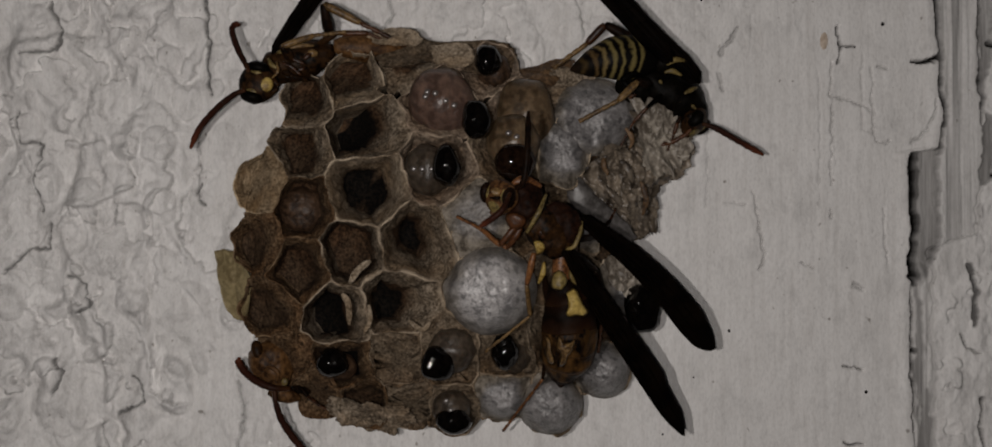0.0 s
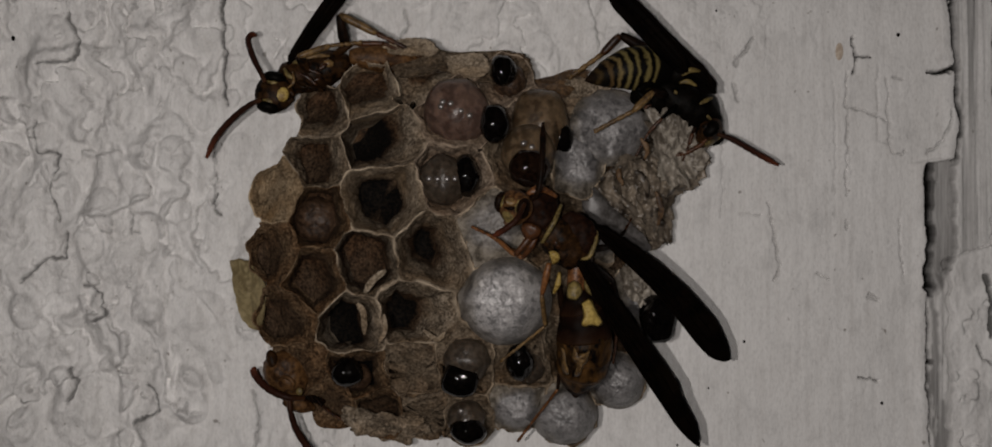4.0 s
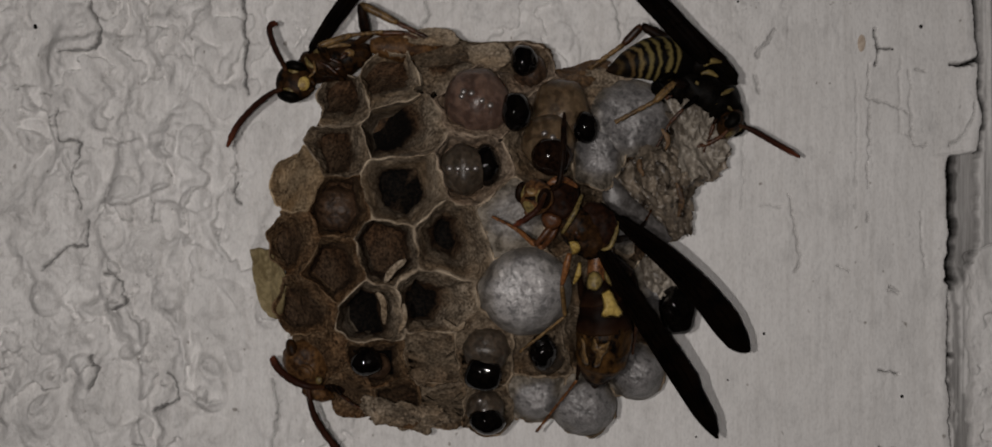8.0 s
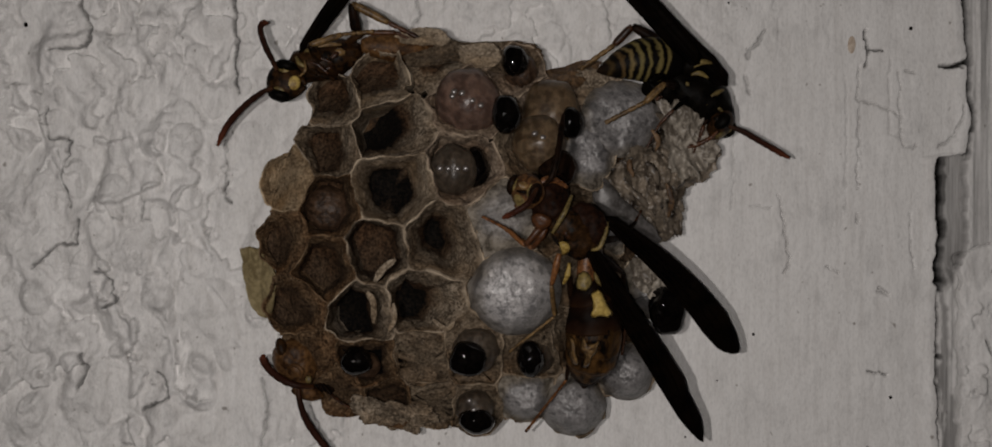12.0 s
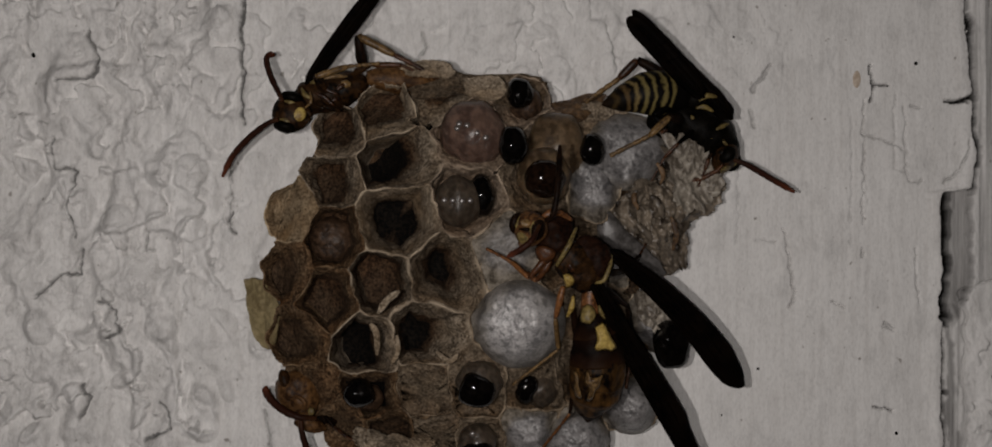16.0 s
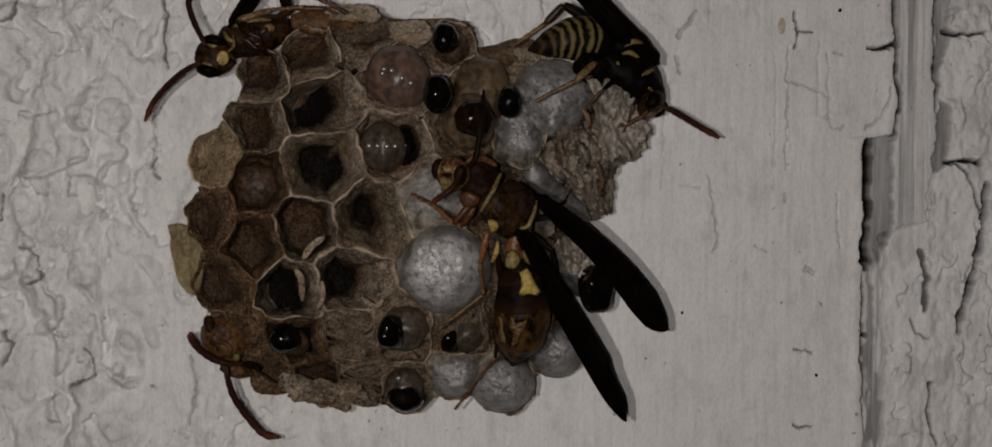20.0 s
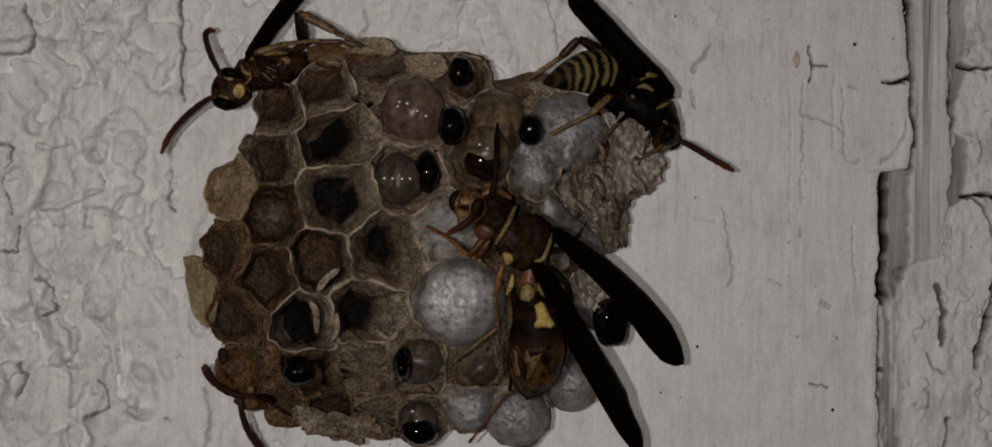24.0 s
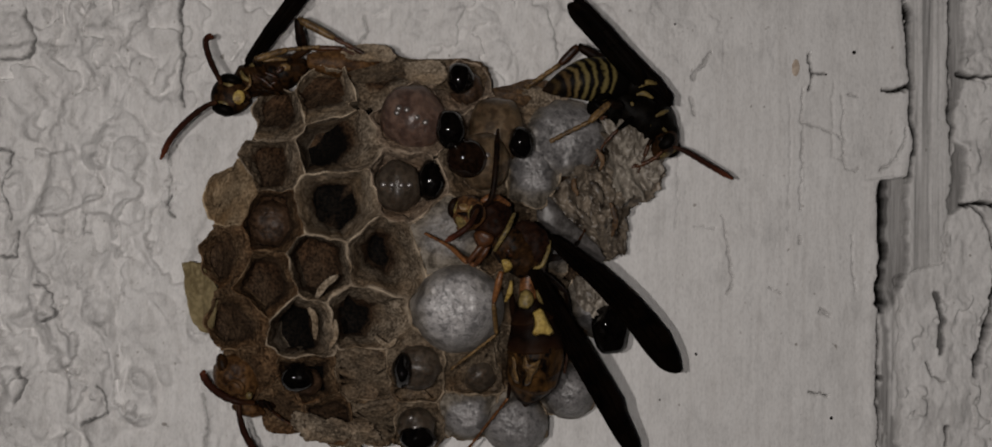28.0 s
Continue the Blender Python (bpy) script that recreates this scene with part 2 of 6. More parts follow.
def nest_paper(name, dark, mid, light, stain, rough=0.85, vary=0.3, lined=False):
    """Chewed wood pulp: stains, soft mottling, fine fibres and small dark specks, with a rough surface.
    lined: brood cells, brown stain and painted shade deepening inwards, black for unlit pits, a paler lip."""
    m, t, b = material(name)
    cloud = texture(t, "ShaderNodeTexNoise", 240, 4, 0.65)
    pulp = texture(t, "ShaderNodeTexNoise", 900, 3, 0.55)
    fibre = texture(t, "ShaderNodeTexNoise", 3600, 2, 0.6)
    speck = texture(t, "ShaderNodeTexNoise", 1900, 2, 0.5)
    col = ramp(t, pulp.outputs[0], [(0.31, dark), (0.50, mid), (0.71, light)]).outputs[0]
    col = mixed(t, 0.45, col, ramp(t, fibre.outputs[0], [(0.34, dark), (0.50, mid), (0.66, light)]).outputs[0])
    col = mixed(t, ramp(t, cloud.outputs[0], [(0.42, (0, 0, 0)), (0.66, (0.8, 0.8, 0.8))]).outputs[0], col, mixed(t, 1.0, col, stain, "MULTIPLY"))
    col = mixed(t, ramp(t, speck.outputs[0], [(0.61, (0, 0, 0)), (0.67, (0.85, 0.85, 0.85))]).outputs[0], col, dark)
    info = t.nodes.new("ShaderNodeObjectInfo")
    col = mixed(t, vary, col, mixed(t, 1.0, col, ramp(t, info.outputs["Random"], [(0.0, (0.6, 0.54, 0.46)), (0.5, (1.0, 0.97, 0.92)), (1.0, (1.3, 1.3, 1.3))]).outputs[0], "MULTIPLY"))
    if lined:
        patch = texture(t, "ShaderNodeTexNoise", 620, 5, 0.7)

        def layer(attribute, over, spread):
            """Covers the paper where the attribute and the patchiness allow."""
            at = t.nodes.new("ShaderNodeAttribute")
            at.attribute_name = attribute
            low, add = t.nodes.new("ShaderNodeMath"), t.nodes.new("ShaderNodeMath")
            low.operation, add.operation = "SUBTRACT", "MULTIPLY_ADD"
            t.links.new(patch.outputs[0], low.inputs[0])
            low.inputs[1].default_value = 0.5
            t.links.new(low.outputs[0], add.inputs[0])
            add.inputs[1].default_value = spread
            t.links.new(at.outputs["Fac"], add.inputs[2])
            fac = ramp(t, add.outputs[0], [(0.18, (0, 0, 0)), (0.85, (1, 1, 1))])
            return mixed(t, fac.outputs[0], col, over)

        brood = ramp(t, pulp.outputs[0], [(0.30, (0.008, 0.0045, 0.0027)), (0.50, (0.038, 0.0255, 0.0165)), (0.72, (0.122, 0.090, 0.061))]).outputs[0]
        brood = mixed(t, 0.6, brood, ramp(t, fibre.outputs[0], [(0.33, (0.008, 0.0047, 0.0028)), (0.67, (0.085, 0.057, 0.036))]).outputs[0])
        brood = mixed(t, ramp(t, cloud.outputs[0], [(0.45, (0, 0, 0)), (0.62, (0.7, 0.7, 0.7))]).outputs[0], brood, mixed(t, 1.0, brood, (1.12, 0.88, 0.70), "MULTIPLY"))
        col = layer("pale_lip", mixed(t, 1.0, light, (1.25, 1.22, 1.17), "MULTIPLY"), 1.3)
        # brown lining: stain, with the shade of depth painted into it
        col = layer("stain_shade", brood, 1.1)
        # near-black painted in for the unlit depth of the pits
        col = layer("pit_shade", ramp(t, fibre.outputs[0], [(0.40, (0.0006, 0.0005, 0.0004)), (0.62, (0.008, 0.006, 0.0045))]).outputs[0], 0.7)
    col = mixed(t, 1.0, col, (1.03, 0.965, 0.90), "MULTIPLY")
    t.links.new(col, b.inputs["Base Color"])
    b.inputs["Roughness"].default_value = rough
    b.inputs["Specular IOR Level"].default_value = 0.12
    relief(t, b, pulp.outputs[0], 0.6, 0.0003)
    relief(t, b, fibre.outputs[0], 0.6, 0.00014)
    return m


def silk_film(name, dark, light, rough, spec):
    """Spun silk over a cell: matted threads with thin greyer places, fading into the paper at its edge. The paler
    middle paints in the dome's bright centre.
    """
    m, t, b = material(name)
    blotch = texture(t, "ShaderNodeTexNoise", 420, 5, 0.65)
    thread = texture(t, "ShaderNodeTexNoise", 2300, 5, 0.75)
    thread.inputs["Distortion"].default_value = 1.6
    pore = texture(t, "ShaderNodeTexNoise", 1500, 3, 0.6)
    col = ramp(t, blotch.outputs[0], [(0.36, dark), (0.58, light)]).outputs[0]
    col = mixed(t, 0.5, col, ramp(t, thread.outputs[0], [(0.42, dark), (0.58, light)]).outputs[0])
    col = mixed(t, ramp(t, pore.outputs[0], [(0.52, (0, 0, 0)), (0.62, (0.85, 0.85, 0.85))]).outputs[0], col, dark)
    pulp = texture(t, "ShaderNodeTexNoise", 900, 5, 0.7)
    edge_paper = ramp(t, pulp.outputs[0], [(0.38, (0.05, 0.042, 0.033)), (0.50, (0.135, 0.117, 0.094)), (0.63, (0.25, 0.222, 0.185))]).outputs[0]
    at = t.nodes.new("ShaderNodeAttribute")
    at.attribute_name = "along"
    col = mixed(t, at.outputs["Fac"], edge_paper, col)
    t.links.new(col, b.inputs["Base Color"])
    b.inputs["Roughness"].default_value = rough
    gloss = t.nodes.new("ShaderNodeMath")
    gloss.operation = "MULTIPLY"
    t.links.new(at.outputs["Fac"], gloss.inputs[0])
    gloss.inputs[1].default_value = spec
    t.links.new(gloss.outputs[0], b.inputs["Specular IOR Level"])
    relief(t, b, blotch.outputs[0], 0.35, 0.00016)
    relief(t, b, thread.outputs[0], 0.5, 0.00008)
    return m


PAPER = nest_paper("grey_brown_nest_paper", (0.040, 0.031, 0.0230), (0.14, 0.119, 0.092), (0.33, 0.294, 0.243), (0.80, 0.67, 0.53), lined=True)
BROOD = nest_paper("dark_brown_cell_lining", (0.008, 0.005, 0.003), (0.042, 0.029, 0.018), (0.13, 0.097, 0.064), (0.85, 0.62, 0.42), 0.7, 0.6)
# marks cells whose unlit bottoms get their darkness from colour
PIT_SHADE = nest_paper("black_pit_shade", (0.001, 0.0008, 0.0006), (0.006, 0.0045, 0.003), (0.03, 0.023, 0.017), (0.8, 0.66, 0.5), 0.7)
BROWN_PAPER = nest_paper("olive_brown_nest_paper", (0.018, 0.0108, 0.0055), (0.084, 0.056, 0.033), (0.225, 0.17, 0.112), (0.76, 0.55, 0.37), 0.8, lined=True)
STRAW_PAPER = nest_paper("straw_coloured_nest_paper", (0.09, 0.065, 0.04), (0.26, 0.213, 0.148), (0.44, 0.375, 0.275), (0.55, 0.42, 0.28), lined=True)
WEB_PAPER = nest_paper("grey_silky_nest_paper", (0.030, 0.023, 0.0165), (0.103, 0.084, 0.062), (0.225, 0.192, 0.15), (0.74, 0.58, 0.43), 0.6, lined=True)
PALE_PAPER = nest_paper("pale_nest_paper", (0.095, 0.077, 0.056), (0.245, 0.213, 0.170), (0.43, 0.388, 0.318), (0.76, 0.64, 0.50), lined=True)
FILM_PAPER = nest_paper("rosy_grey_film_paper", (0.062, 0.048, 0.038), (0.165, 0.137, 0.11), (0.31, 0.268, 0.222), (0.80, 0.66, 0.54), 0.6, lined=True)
TORN_PAPER = surface("torn_grey_paper", (0.016, 0.011, 0.0075), (0.21, 0.172, 0.13), 0.42, 280, 1300, 0.5, 0.0002, (1, 1, 0.6), 0.45)
PALE_FILM = surface("pale_torn_film", (0.085, 0.070, 0.054), (0.34, 0.305, 0.255), 0.44, 360, 1800, 0.5, 0.0002, (1, 1, 0.55), 0.4)
FOLD_FILM = surface("smooth_grey_silk_fold", (0.042, 0.038, 0.035), (0.12, 0.112, 0.108), 0.42, 320, 2200, 0.5, 0.00015, (1, 1, 1), 0.45)
RUST_PAPER = surface("rust_stained_paper", (0.035, 0.018, 0.008), (0.15, 0.088, 0.042), 0.6, 500, 2500, 0.5, 0.0003, (1, 1, 1), 0.4)
FLAKE = surface("yellowish_flake", (0.18, 0.137, 0.066), (0.34, 0.275, 0.145), 0.6, 300, 2200, 0.5, 0.0003, (1, 1, 1), 0.3, through_light=0.2)
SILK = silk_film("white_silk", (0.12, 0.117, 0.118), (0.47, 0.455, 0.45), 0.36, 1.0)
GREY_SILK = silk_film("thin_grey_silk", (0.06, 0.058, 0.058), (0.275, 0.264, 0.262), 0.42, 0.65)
LARVA_PINK = surface("wet_pinkish_larva_skin", (0.058, 0.034, 0.026), (0.14, 0.088, 0.066), 0.36, 400, 1500, 0.6, 0.0003, (1, 1, 1), 0.4, 0.0, 0.2)
LARVA_GREY = surface("wet_grey_larva_skin", (0.027, 0.0195, 0.0135), (0.074, 0.056, 0.040), 0.40, 600, 2200, 0.5, 0.0003, (1, 1, 1), 0.4, 0.0, 0.15)
LARVA_TAN = surface("wet_tan_larva_skin", (0.046, 0.029, 0.0155), (0.135, 0.092, 0.053), 0.36, 400, 1500, 0.5, 0.0002, (1, 1, 1), 0.4, 0.0, 0.2)
LARVA_DARK = surface("dull_reddish_brown_larva_skin", (0.018, 0.0095, 0.005), (0.072, 0.041, 0.0235), 0.5, 700, 2400, 0.7, 0.0003, (1, 1, 1), 0.3, 0.0)
WET = surface("clear_wet_gloss", (0.05, 0.04, 0.035), (0.09, 0.075, 0.065), 0.33, 900, 3000, 0.0, 0.00005, (1, 1, 1), 1.0, 0.0)
HEAD_BLACK = surface("glossy_black_larva_head", (0.001, 0.0008, 0.0008), (0.004, 0.003, 0.0025), 0.10, 900, 3000, 0.1, 0.00004, (1, 1, 1), 0.35, 0.2)
HEAD_BROWN = surface("glossy_dark_brown_larva_head", (0.004, 0.002, 0.0012), (0.014, 0.007, 0.004), 0.10, 900, 3000, 0.1, 0.00004, (1, 1, 1), 0.35, 0.2)
WING = wing_film()
VEIN = surface("dark_wing_vein", (0.0006, 0.0004, 0.0003), (0.004, 0.0022, 0.0012), 0.7, spec=0.02)
BLACK = surface("black_insect_shell", (0.0006, 0.0005, 0.0004), (0.004, 0.003, 0.002), 0.5, 900, 4000, 0.5, 0.0001, (1, 1, 1), 0.04)
DARK_BROWN = surface("dark_brown_insect_shell", (0.0018, 0.0010, 0.0007), (0.013, 0.006, 0.003), 0.5, 900, 4000, 0.5, 0.0001, (1, 1, 1), 0.05)
CHESTNUT = surface("chestnut_insect_shell", (0.0035, 0.0016, 0.001), (0.017, 0.0068, 0.0036), 0.55, 420, 2600, 0.7, 0.00016, (1, 1, 1), 0.05)
RUST = surface("rust_brown_insect_shell", (0.010, 0.0036, 0.0017), (0.075, 0.028, 0.010), 0.42, 380, 2400, 0.6, 0.00015, (1, 1, 1), 0.25)
ORANGE = surface("orange_brown_insect_leg", (0.045, 0.0155, 0.0048), (0.195, 0.080, 0.026), 0.45, 900, 4000, 0.4, 0.0001, (1, 1, 1), 0.3)
TAN = surface("tan_insect_leg", (0.045, 0.024, 0.0085), (0.205, 0.125, 0.048), 0.45, 900, 4000, 0.4, 0.0001, (1, 1, 1), 0.3)
YELLOW = surface("yellow_insect_shell", (0.17, 0.105, 0.022), (0.47, 0.345, 0.10), 0.5, 700, 3000, 0.5, 0.00012, (1, 1, 1), 0.3)
OLIVE = surface("dull_yellow_insect_shell", (0.06, 0.042, 0.014), (0.21, 0.155, 0.052), 0.5, 700, 3000, 0.5, 0.00012, (1, 1, 1), 0.3)
K, Y = (0.0018, 0.0013, 0.001), (0.15, 0.12, 0.045)
BANDS = [(0.27, Y), (0.365, Y), (0.46, Y), (0.555, Y), (0.64, (0.15, 0.11, 0.045)), (0.72, (0.08, 0.05, 0.02))]
STRIPES = [(0.0, K)] + [(p + d, c if abs(d) < 0.02 else K) for p, c in BANDS for d in (-0.030, -0.007, 0.007, 0.030)] + [(0.80, (0.006, 0.004, 0.002)), (0.84, (0.05, 0.032, 0.012)), (0.88, (0.008, 0.005, 0.0025)), (1.0, (0.016, 0.008, 0.004))]
STRIPED = banded("black_gaster_with_yellow_bands", STRIPES, 0.55, 0.10, 0.08)
TERGITE = banded("dark_brown_abdomen_plate", [(0.0, (0.010, 0.004, 0.002)), (0.5, (0.004, 0.002, 0.0012)), (0.8, (0.014, 0.006, 0.003)), (1.0, (0.022, 0.010, 0.004))], 0.55, 0.6, 0.04, 500)
GOLD_TERGITE = surface("brown_abdomen_plate_with_gold_mottling", (0.0014, 0.0007, 0.0005), (0.078, 0.038, 0.0115), 0.5, 520, 1400, 0.5, 0.00012, (1, 1, 0.6), 0.08)
MOTTLED = surface("mottled_dark_brown_shell", (0.0012, 0.0008, 0.0005), (0.036, 0.0165, 0.006), 0.5, 560, 2000, 0.6, 0.00015, (1, 1, 1), 0.08)
FACE_BROWN = surface("orange_brown_insect_face", (0.022, 0.0088, 0.0034), (0.155, 0.072, 0.0245), 0.5, 380, 2400, 0.5, 0.00012, (1, 1, 1), 0.2)
DULL_FACE = surface("dull_orange_brown_insect_face", (0.022, 0.0095, 0.0038), (0.120, 0.060, 0.0225), 0.5, 480, 2200, 0.6, 0.00018, (1, 1, 1), 0.12)
HORN = banded("dark_feeler_with_rusty_tip", [(0.0, (0.050, 0.020, 0.008)), (0.2, (0.020, 0.0075, 0.0045)), (0.7, (0.034, 0.0105, 0.006)), (1.0, (0.12, 0.034, 0.016))], 0.5, 0.05, 0.08)


# ---- wall ----
def line_distance(X, Z, pts, wobble, seed):
    """The distance of every place of the sheet from a broken line, which is roughened by wobble."""
    best = np.full(X.shape, 99.0)
    wx = X + wobble * (fbm(X / 0.8, Z / 0.8, 3, seed) - 0.5) * 2
    wz = Z + wobble * (fbm(X / 0.8 + 40, Z / 0.8, 3, seed + 7) - 0.5) * 2
    for (ax, _, az), (bx, _, bz) in zip(pts, pts[1:]):
        dx, dz = bx - ax, bz - az
        k = np.clip(((wx - ax) * dx + (wz - az) * dz) / (dx * dx + dz * dz), 0, 1)
        best = np.minimum(best, np.hypot(wx - ax - k * dx, wz - az - k * dz))
    return best


def edge(pts, Z):
    """x of an upright edge at the heights Z."""
    pts = sorted(pts, key=lambda q: q[2])
    return np.interp(Z, [q[2] for q in pts], [q[0] for q in pts])


def cushions(x, z, seed):
    """The distances from the nearest and the next of scattered middles, and a rounded one, for every place."""
    ix, iz = np.floor(x), np.floor(z)
    near, after, total = np.full(x.shape, 9.0), np.full(x.shape, 9.0), np.zeros(x.shape)
    for dx in (-1, 0, 1):
        for dz in (-1, 0, 1):
            cx, cz = ix + dx, iz + dz
            d = np.hypot(cx + 0.1 + 0.8 * hash2(cx, cz, seed) - x, cz + 0.1 + 0.8 * hash2(cx, cz, seed + 5) - z)
            after = np.minimum(after, np.maximum(near, d))
            near = np.minimum(near, d)
            total += np.exp(-7 * d)
    return near, after, np.maximum(-np.log(total) / 7, 0)


def painted_wall():
    def spread(a, b, s, lo, hi):
        low = a - np.geomspace(s, a - lo + s, 26)[::-1] + 0
        high = b + np.geomspace(s, hi - b + s, 26)
        return np.concatenate([low, np.arange(a, b, s), high])
    xs = spread(-50, 58, 0.115, -1600, 1600)
    zs = spread(-26, 26.5, 0.125, -1200, 1200)
    X, Z = np.meshgrid(xs, zs)
    # thick lumpy coats, heavy on one side and fading into the smooth board
    wx = X + 1.6 * (fbm(X / 3.1, Z / 3.6, 3, 5) - 0.5) * 2
    wz = Z + 1.8 * (fbm(X / 3.3 + 9, Z / 3.9, 3, 15) - 0.5) * 2
    bx, bz = X + 0.28 * (wx - X), Z + 0.28 * (wz - Z)
    broad = fbm(bx / 5.0, bz / 7.5, 3, 31)
    _, _, soft1 = cushions(bx / 2.9, bz / 3.7, 51)
    near3, _, _ = cushions(bx / 4.2 + 11, bz / 5.0, 53)
    drips = 0.45 * np.sqrt(np.clip(1 - (near3 / 0.36) ** 2, 0, 1)) * step(0.40, 0.50, vnoise(X / 4.5, Z / 5.0, 39))

    def runs(width, tall, seed, sharp):
        """Overlapping runs of paint: each swells slowly and ends in a steep lobed edge. Gives height and edge."""
        phase = X / width + 2.6 * (fbm(wx / (width * 0.9), wz / tall, 4, seed) - 0.5) + 0.5 * (fbm(X / 1.1, Z / 1.3, 3, seed + 9) - 0.5)
        f = phase - np.floor(phase)
        rise = f * f * (3 - 2 * f) * (1 - step(1 - sharp, 1.0, f))
        rim = np.exp(-((f - 1 + sharp * 0.2) / (sharp * 0.22)) ** 2)
        return rise, rim

    rise1, rim1 = runs(7.0, 6.0, 61, 0.11)
    rise2, rim2 = runs(3.4, 3.0, 66, 0.20)
    here1 = step(0.36, 0.62, vnoise(X / 4.0, Z / 5.0, 37))
    here2 = step(0.45, 0.66, vnoise(X / 3.0, Z / 3.6, 38))
    crease = np.clip(rim1 * here1 + 0.6 * rim2 * here2, 0, 1)
    lumps = 2.1 * (broad - 0.5) + 0.55 * here1 * rise1 + 0.16 * here2 * rise2 + 0.5 * (0.5 - 1.2 * soft1 ** 2) + 0.75 * (fbm(wx / 2.3, wz / 2.8, 3, 77) - 0.5) + 0.12 * (fbm(X / 0.7, Z / 0.9, 3, 78) - 0.5) + drips - 0.10 * crease
    heavy = 1 - step(-27.5, -21.5, X + 1.2 * (vnoise(Z / 7, Z * 0, 3) - 0.5))
    upper = step(9, 19, Z) * (1 - step(14, 32, X)) * 0.48
    lower = (1 - step(-20, -12, Z)) * (1 - step(-14, 4, X)) * 0.30
    amp = np.maximum(np.maximum(heavy, 0.5 * (1 - step(-17, -10, X))), np.maximum(upper, lower)) + 0.05
    h = amp * 1.6 * lumps + heavy * 0.25
    # brush and grain of the smooth board
    h += (1 - heavy) * (0.10 * (fbm(X / 0.9, Z / 11, 4, 44) - 0.5) + 0.14 * (fbm(X / 4, Z / 9, 3, 45) - 0.5))
    # dark lines along the creases: dirt and painted crease shade
    dirt_shade = heavy * 0.5 * crease * (0.25 + 0.75 * step(0.45, 0.75, vnoise(X / 2.4, Z / 3.2, 8))) * (0.3 + 0.7 * vnoise(X / 0.6, Z / 0.6, 9))
    bare = np.zeros_like(X)
    # the broken edge of the paint, the gap behind it and the next board
    rough = 0.35 * (fbm(Z / 0.9, Z * 0 + 3, 3, 60) - 0.5) * 2
    e1 = edge([(45.73, 0.00, 26.52), (45.98, 0.00, 22.85), (46.35, 0.00, 19.36), (46.71, 0.00, 14.89), (46.71, 0.00, 12.01), (47.14, 0.00, 10.72), (46.72, 0.00, 7.05), (43.83, 0.00, 6.49), (43.95, 0.00, 0.19), (44.14, 0.00, -4.10), (43.77, 0.00, -7.16), (43.71, 0.00, -11.45), (43.89, 0.00, -17.58), (44.08, 0.00, -24.93)], Z) + rough * 0.5
    e2 = edge([(46.22, 0.00, 26.52), (46.41, 0.00, 22.85), (46.78, 0.00, 19.36), (47.14, 0.00, 14.89), (47.08, 0.00, 12.01), (47.57, 0.00, 10.72), (47.08, 0.00, 7.05), (46.72, 0.00, 6.31), (46.78, 0.00, 0.19), (46.72, 0.00, -2.88), (45.37, 0.00, -5.63), (44.63, 0.00, -7.47), (45.18, 0.00, -10.23), (45.55, 0.00, -15.13), (45.86, 0.00, -20.03), (45.61, 0.00, -24.93)], Z) + rough
    e3 = edge([(50.64, 0.00, 26.53), (50.70, 0.00, 17.95), (50.77, 0.00, 12.44), (51.38, 0.00, 9.38), (50.77, 0.00, 3.25), (50.15, 0.00, -1.35), (49.11, 0.00, -1.65), (47.58, 0.00, -2.14), (46.04, 0.00, -2.88), (45.86, 0.00, -24.93)], Z) + rough
    e4 = edge([(52.24, 0.00, 26.53), (52.12, 0.00, 16.73), (51.38, 0.00, 12.44), (51.13, 0.00, 10.72), (52.48, 0.00, 9.38), (52.36, 0.00, 4.17), (50.89, 0.00, 3.25), (50.28, 0.00, -1.35), (49.29, 0.00, -1.71), (47.70, 0.00, -2.20), (46.16, 0.00, -2.94), (45.92, 0.00, -24.93)], Z) + rough
    right = step(-0.12, 0.12, X - e1)
    tall = step(-5.5, -3.5, Z)
    gap = right * (1 - step(-0.2, 0.2, X - e2))
    strip = step(-0.2, 0.2, X - e2) * (1 - step(-0.25, 0.25, X - e3))
    bay = step(-0.25, 0.25, X - e3) * (1 - step(-0.25, 0.25, X - e4))
    lip = 0.30 * np.exp(-((X - e1 + 0.7) / 0.8) ** 2) * (1 - right)
    grooves = 0.55 * (fbm(X / 0.55, Z / 16, 3, 70) - 0.5) + 0.25 * (fbm(X / 1.9, Z / 30, 2, 71) - 0.5)
    flakes_n = fbm((X + 0.8 * (fbm(X / 2, Z / 2, 3, 81) - 0.5)) / 2.6, Z / 4.2, 4, 80) * 6
    fk = np.floor(flakes_n)
    rise3, rim3 = runs(3.1, 3.4, 86, 0.12)
    flakes = 0.45 * rise3 * step(0.35, 0.6, vnoise(X / 2.5, Z / 3.0, 87)) + 0.7 * ((fk + step(0.15, 0.75, flakes_n - fk)) / 6 - 0.5) + 0.5 * (fbm(X / 1.2, Z / 2.0, 4, 84) - 0.5)
    h = h * (1 - right) + lip + right * (gap * (-1.3 * tall - 0.35 * (1 - tall) + grooves * 0.8) + strip * (-0.25 + grooves) + bay * (-0.8 + grooves)
        + (1 - np.clip(gap + strip + bay, 0, 1)) * (flakes - 0.1))
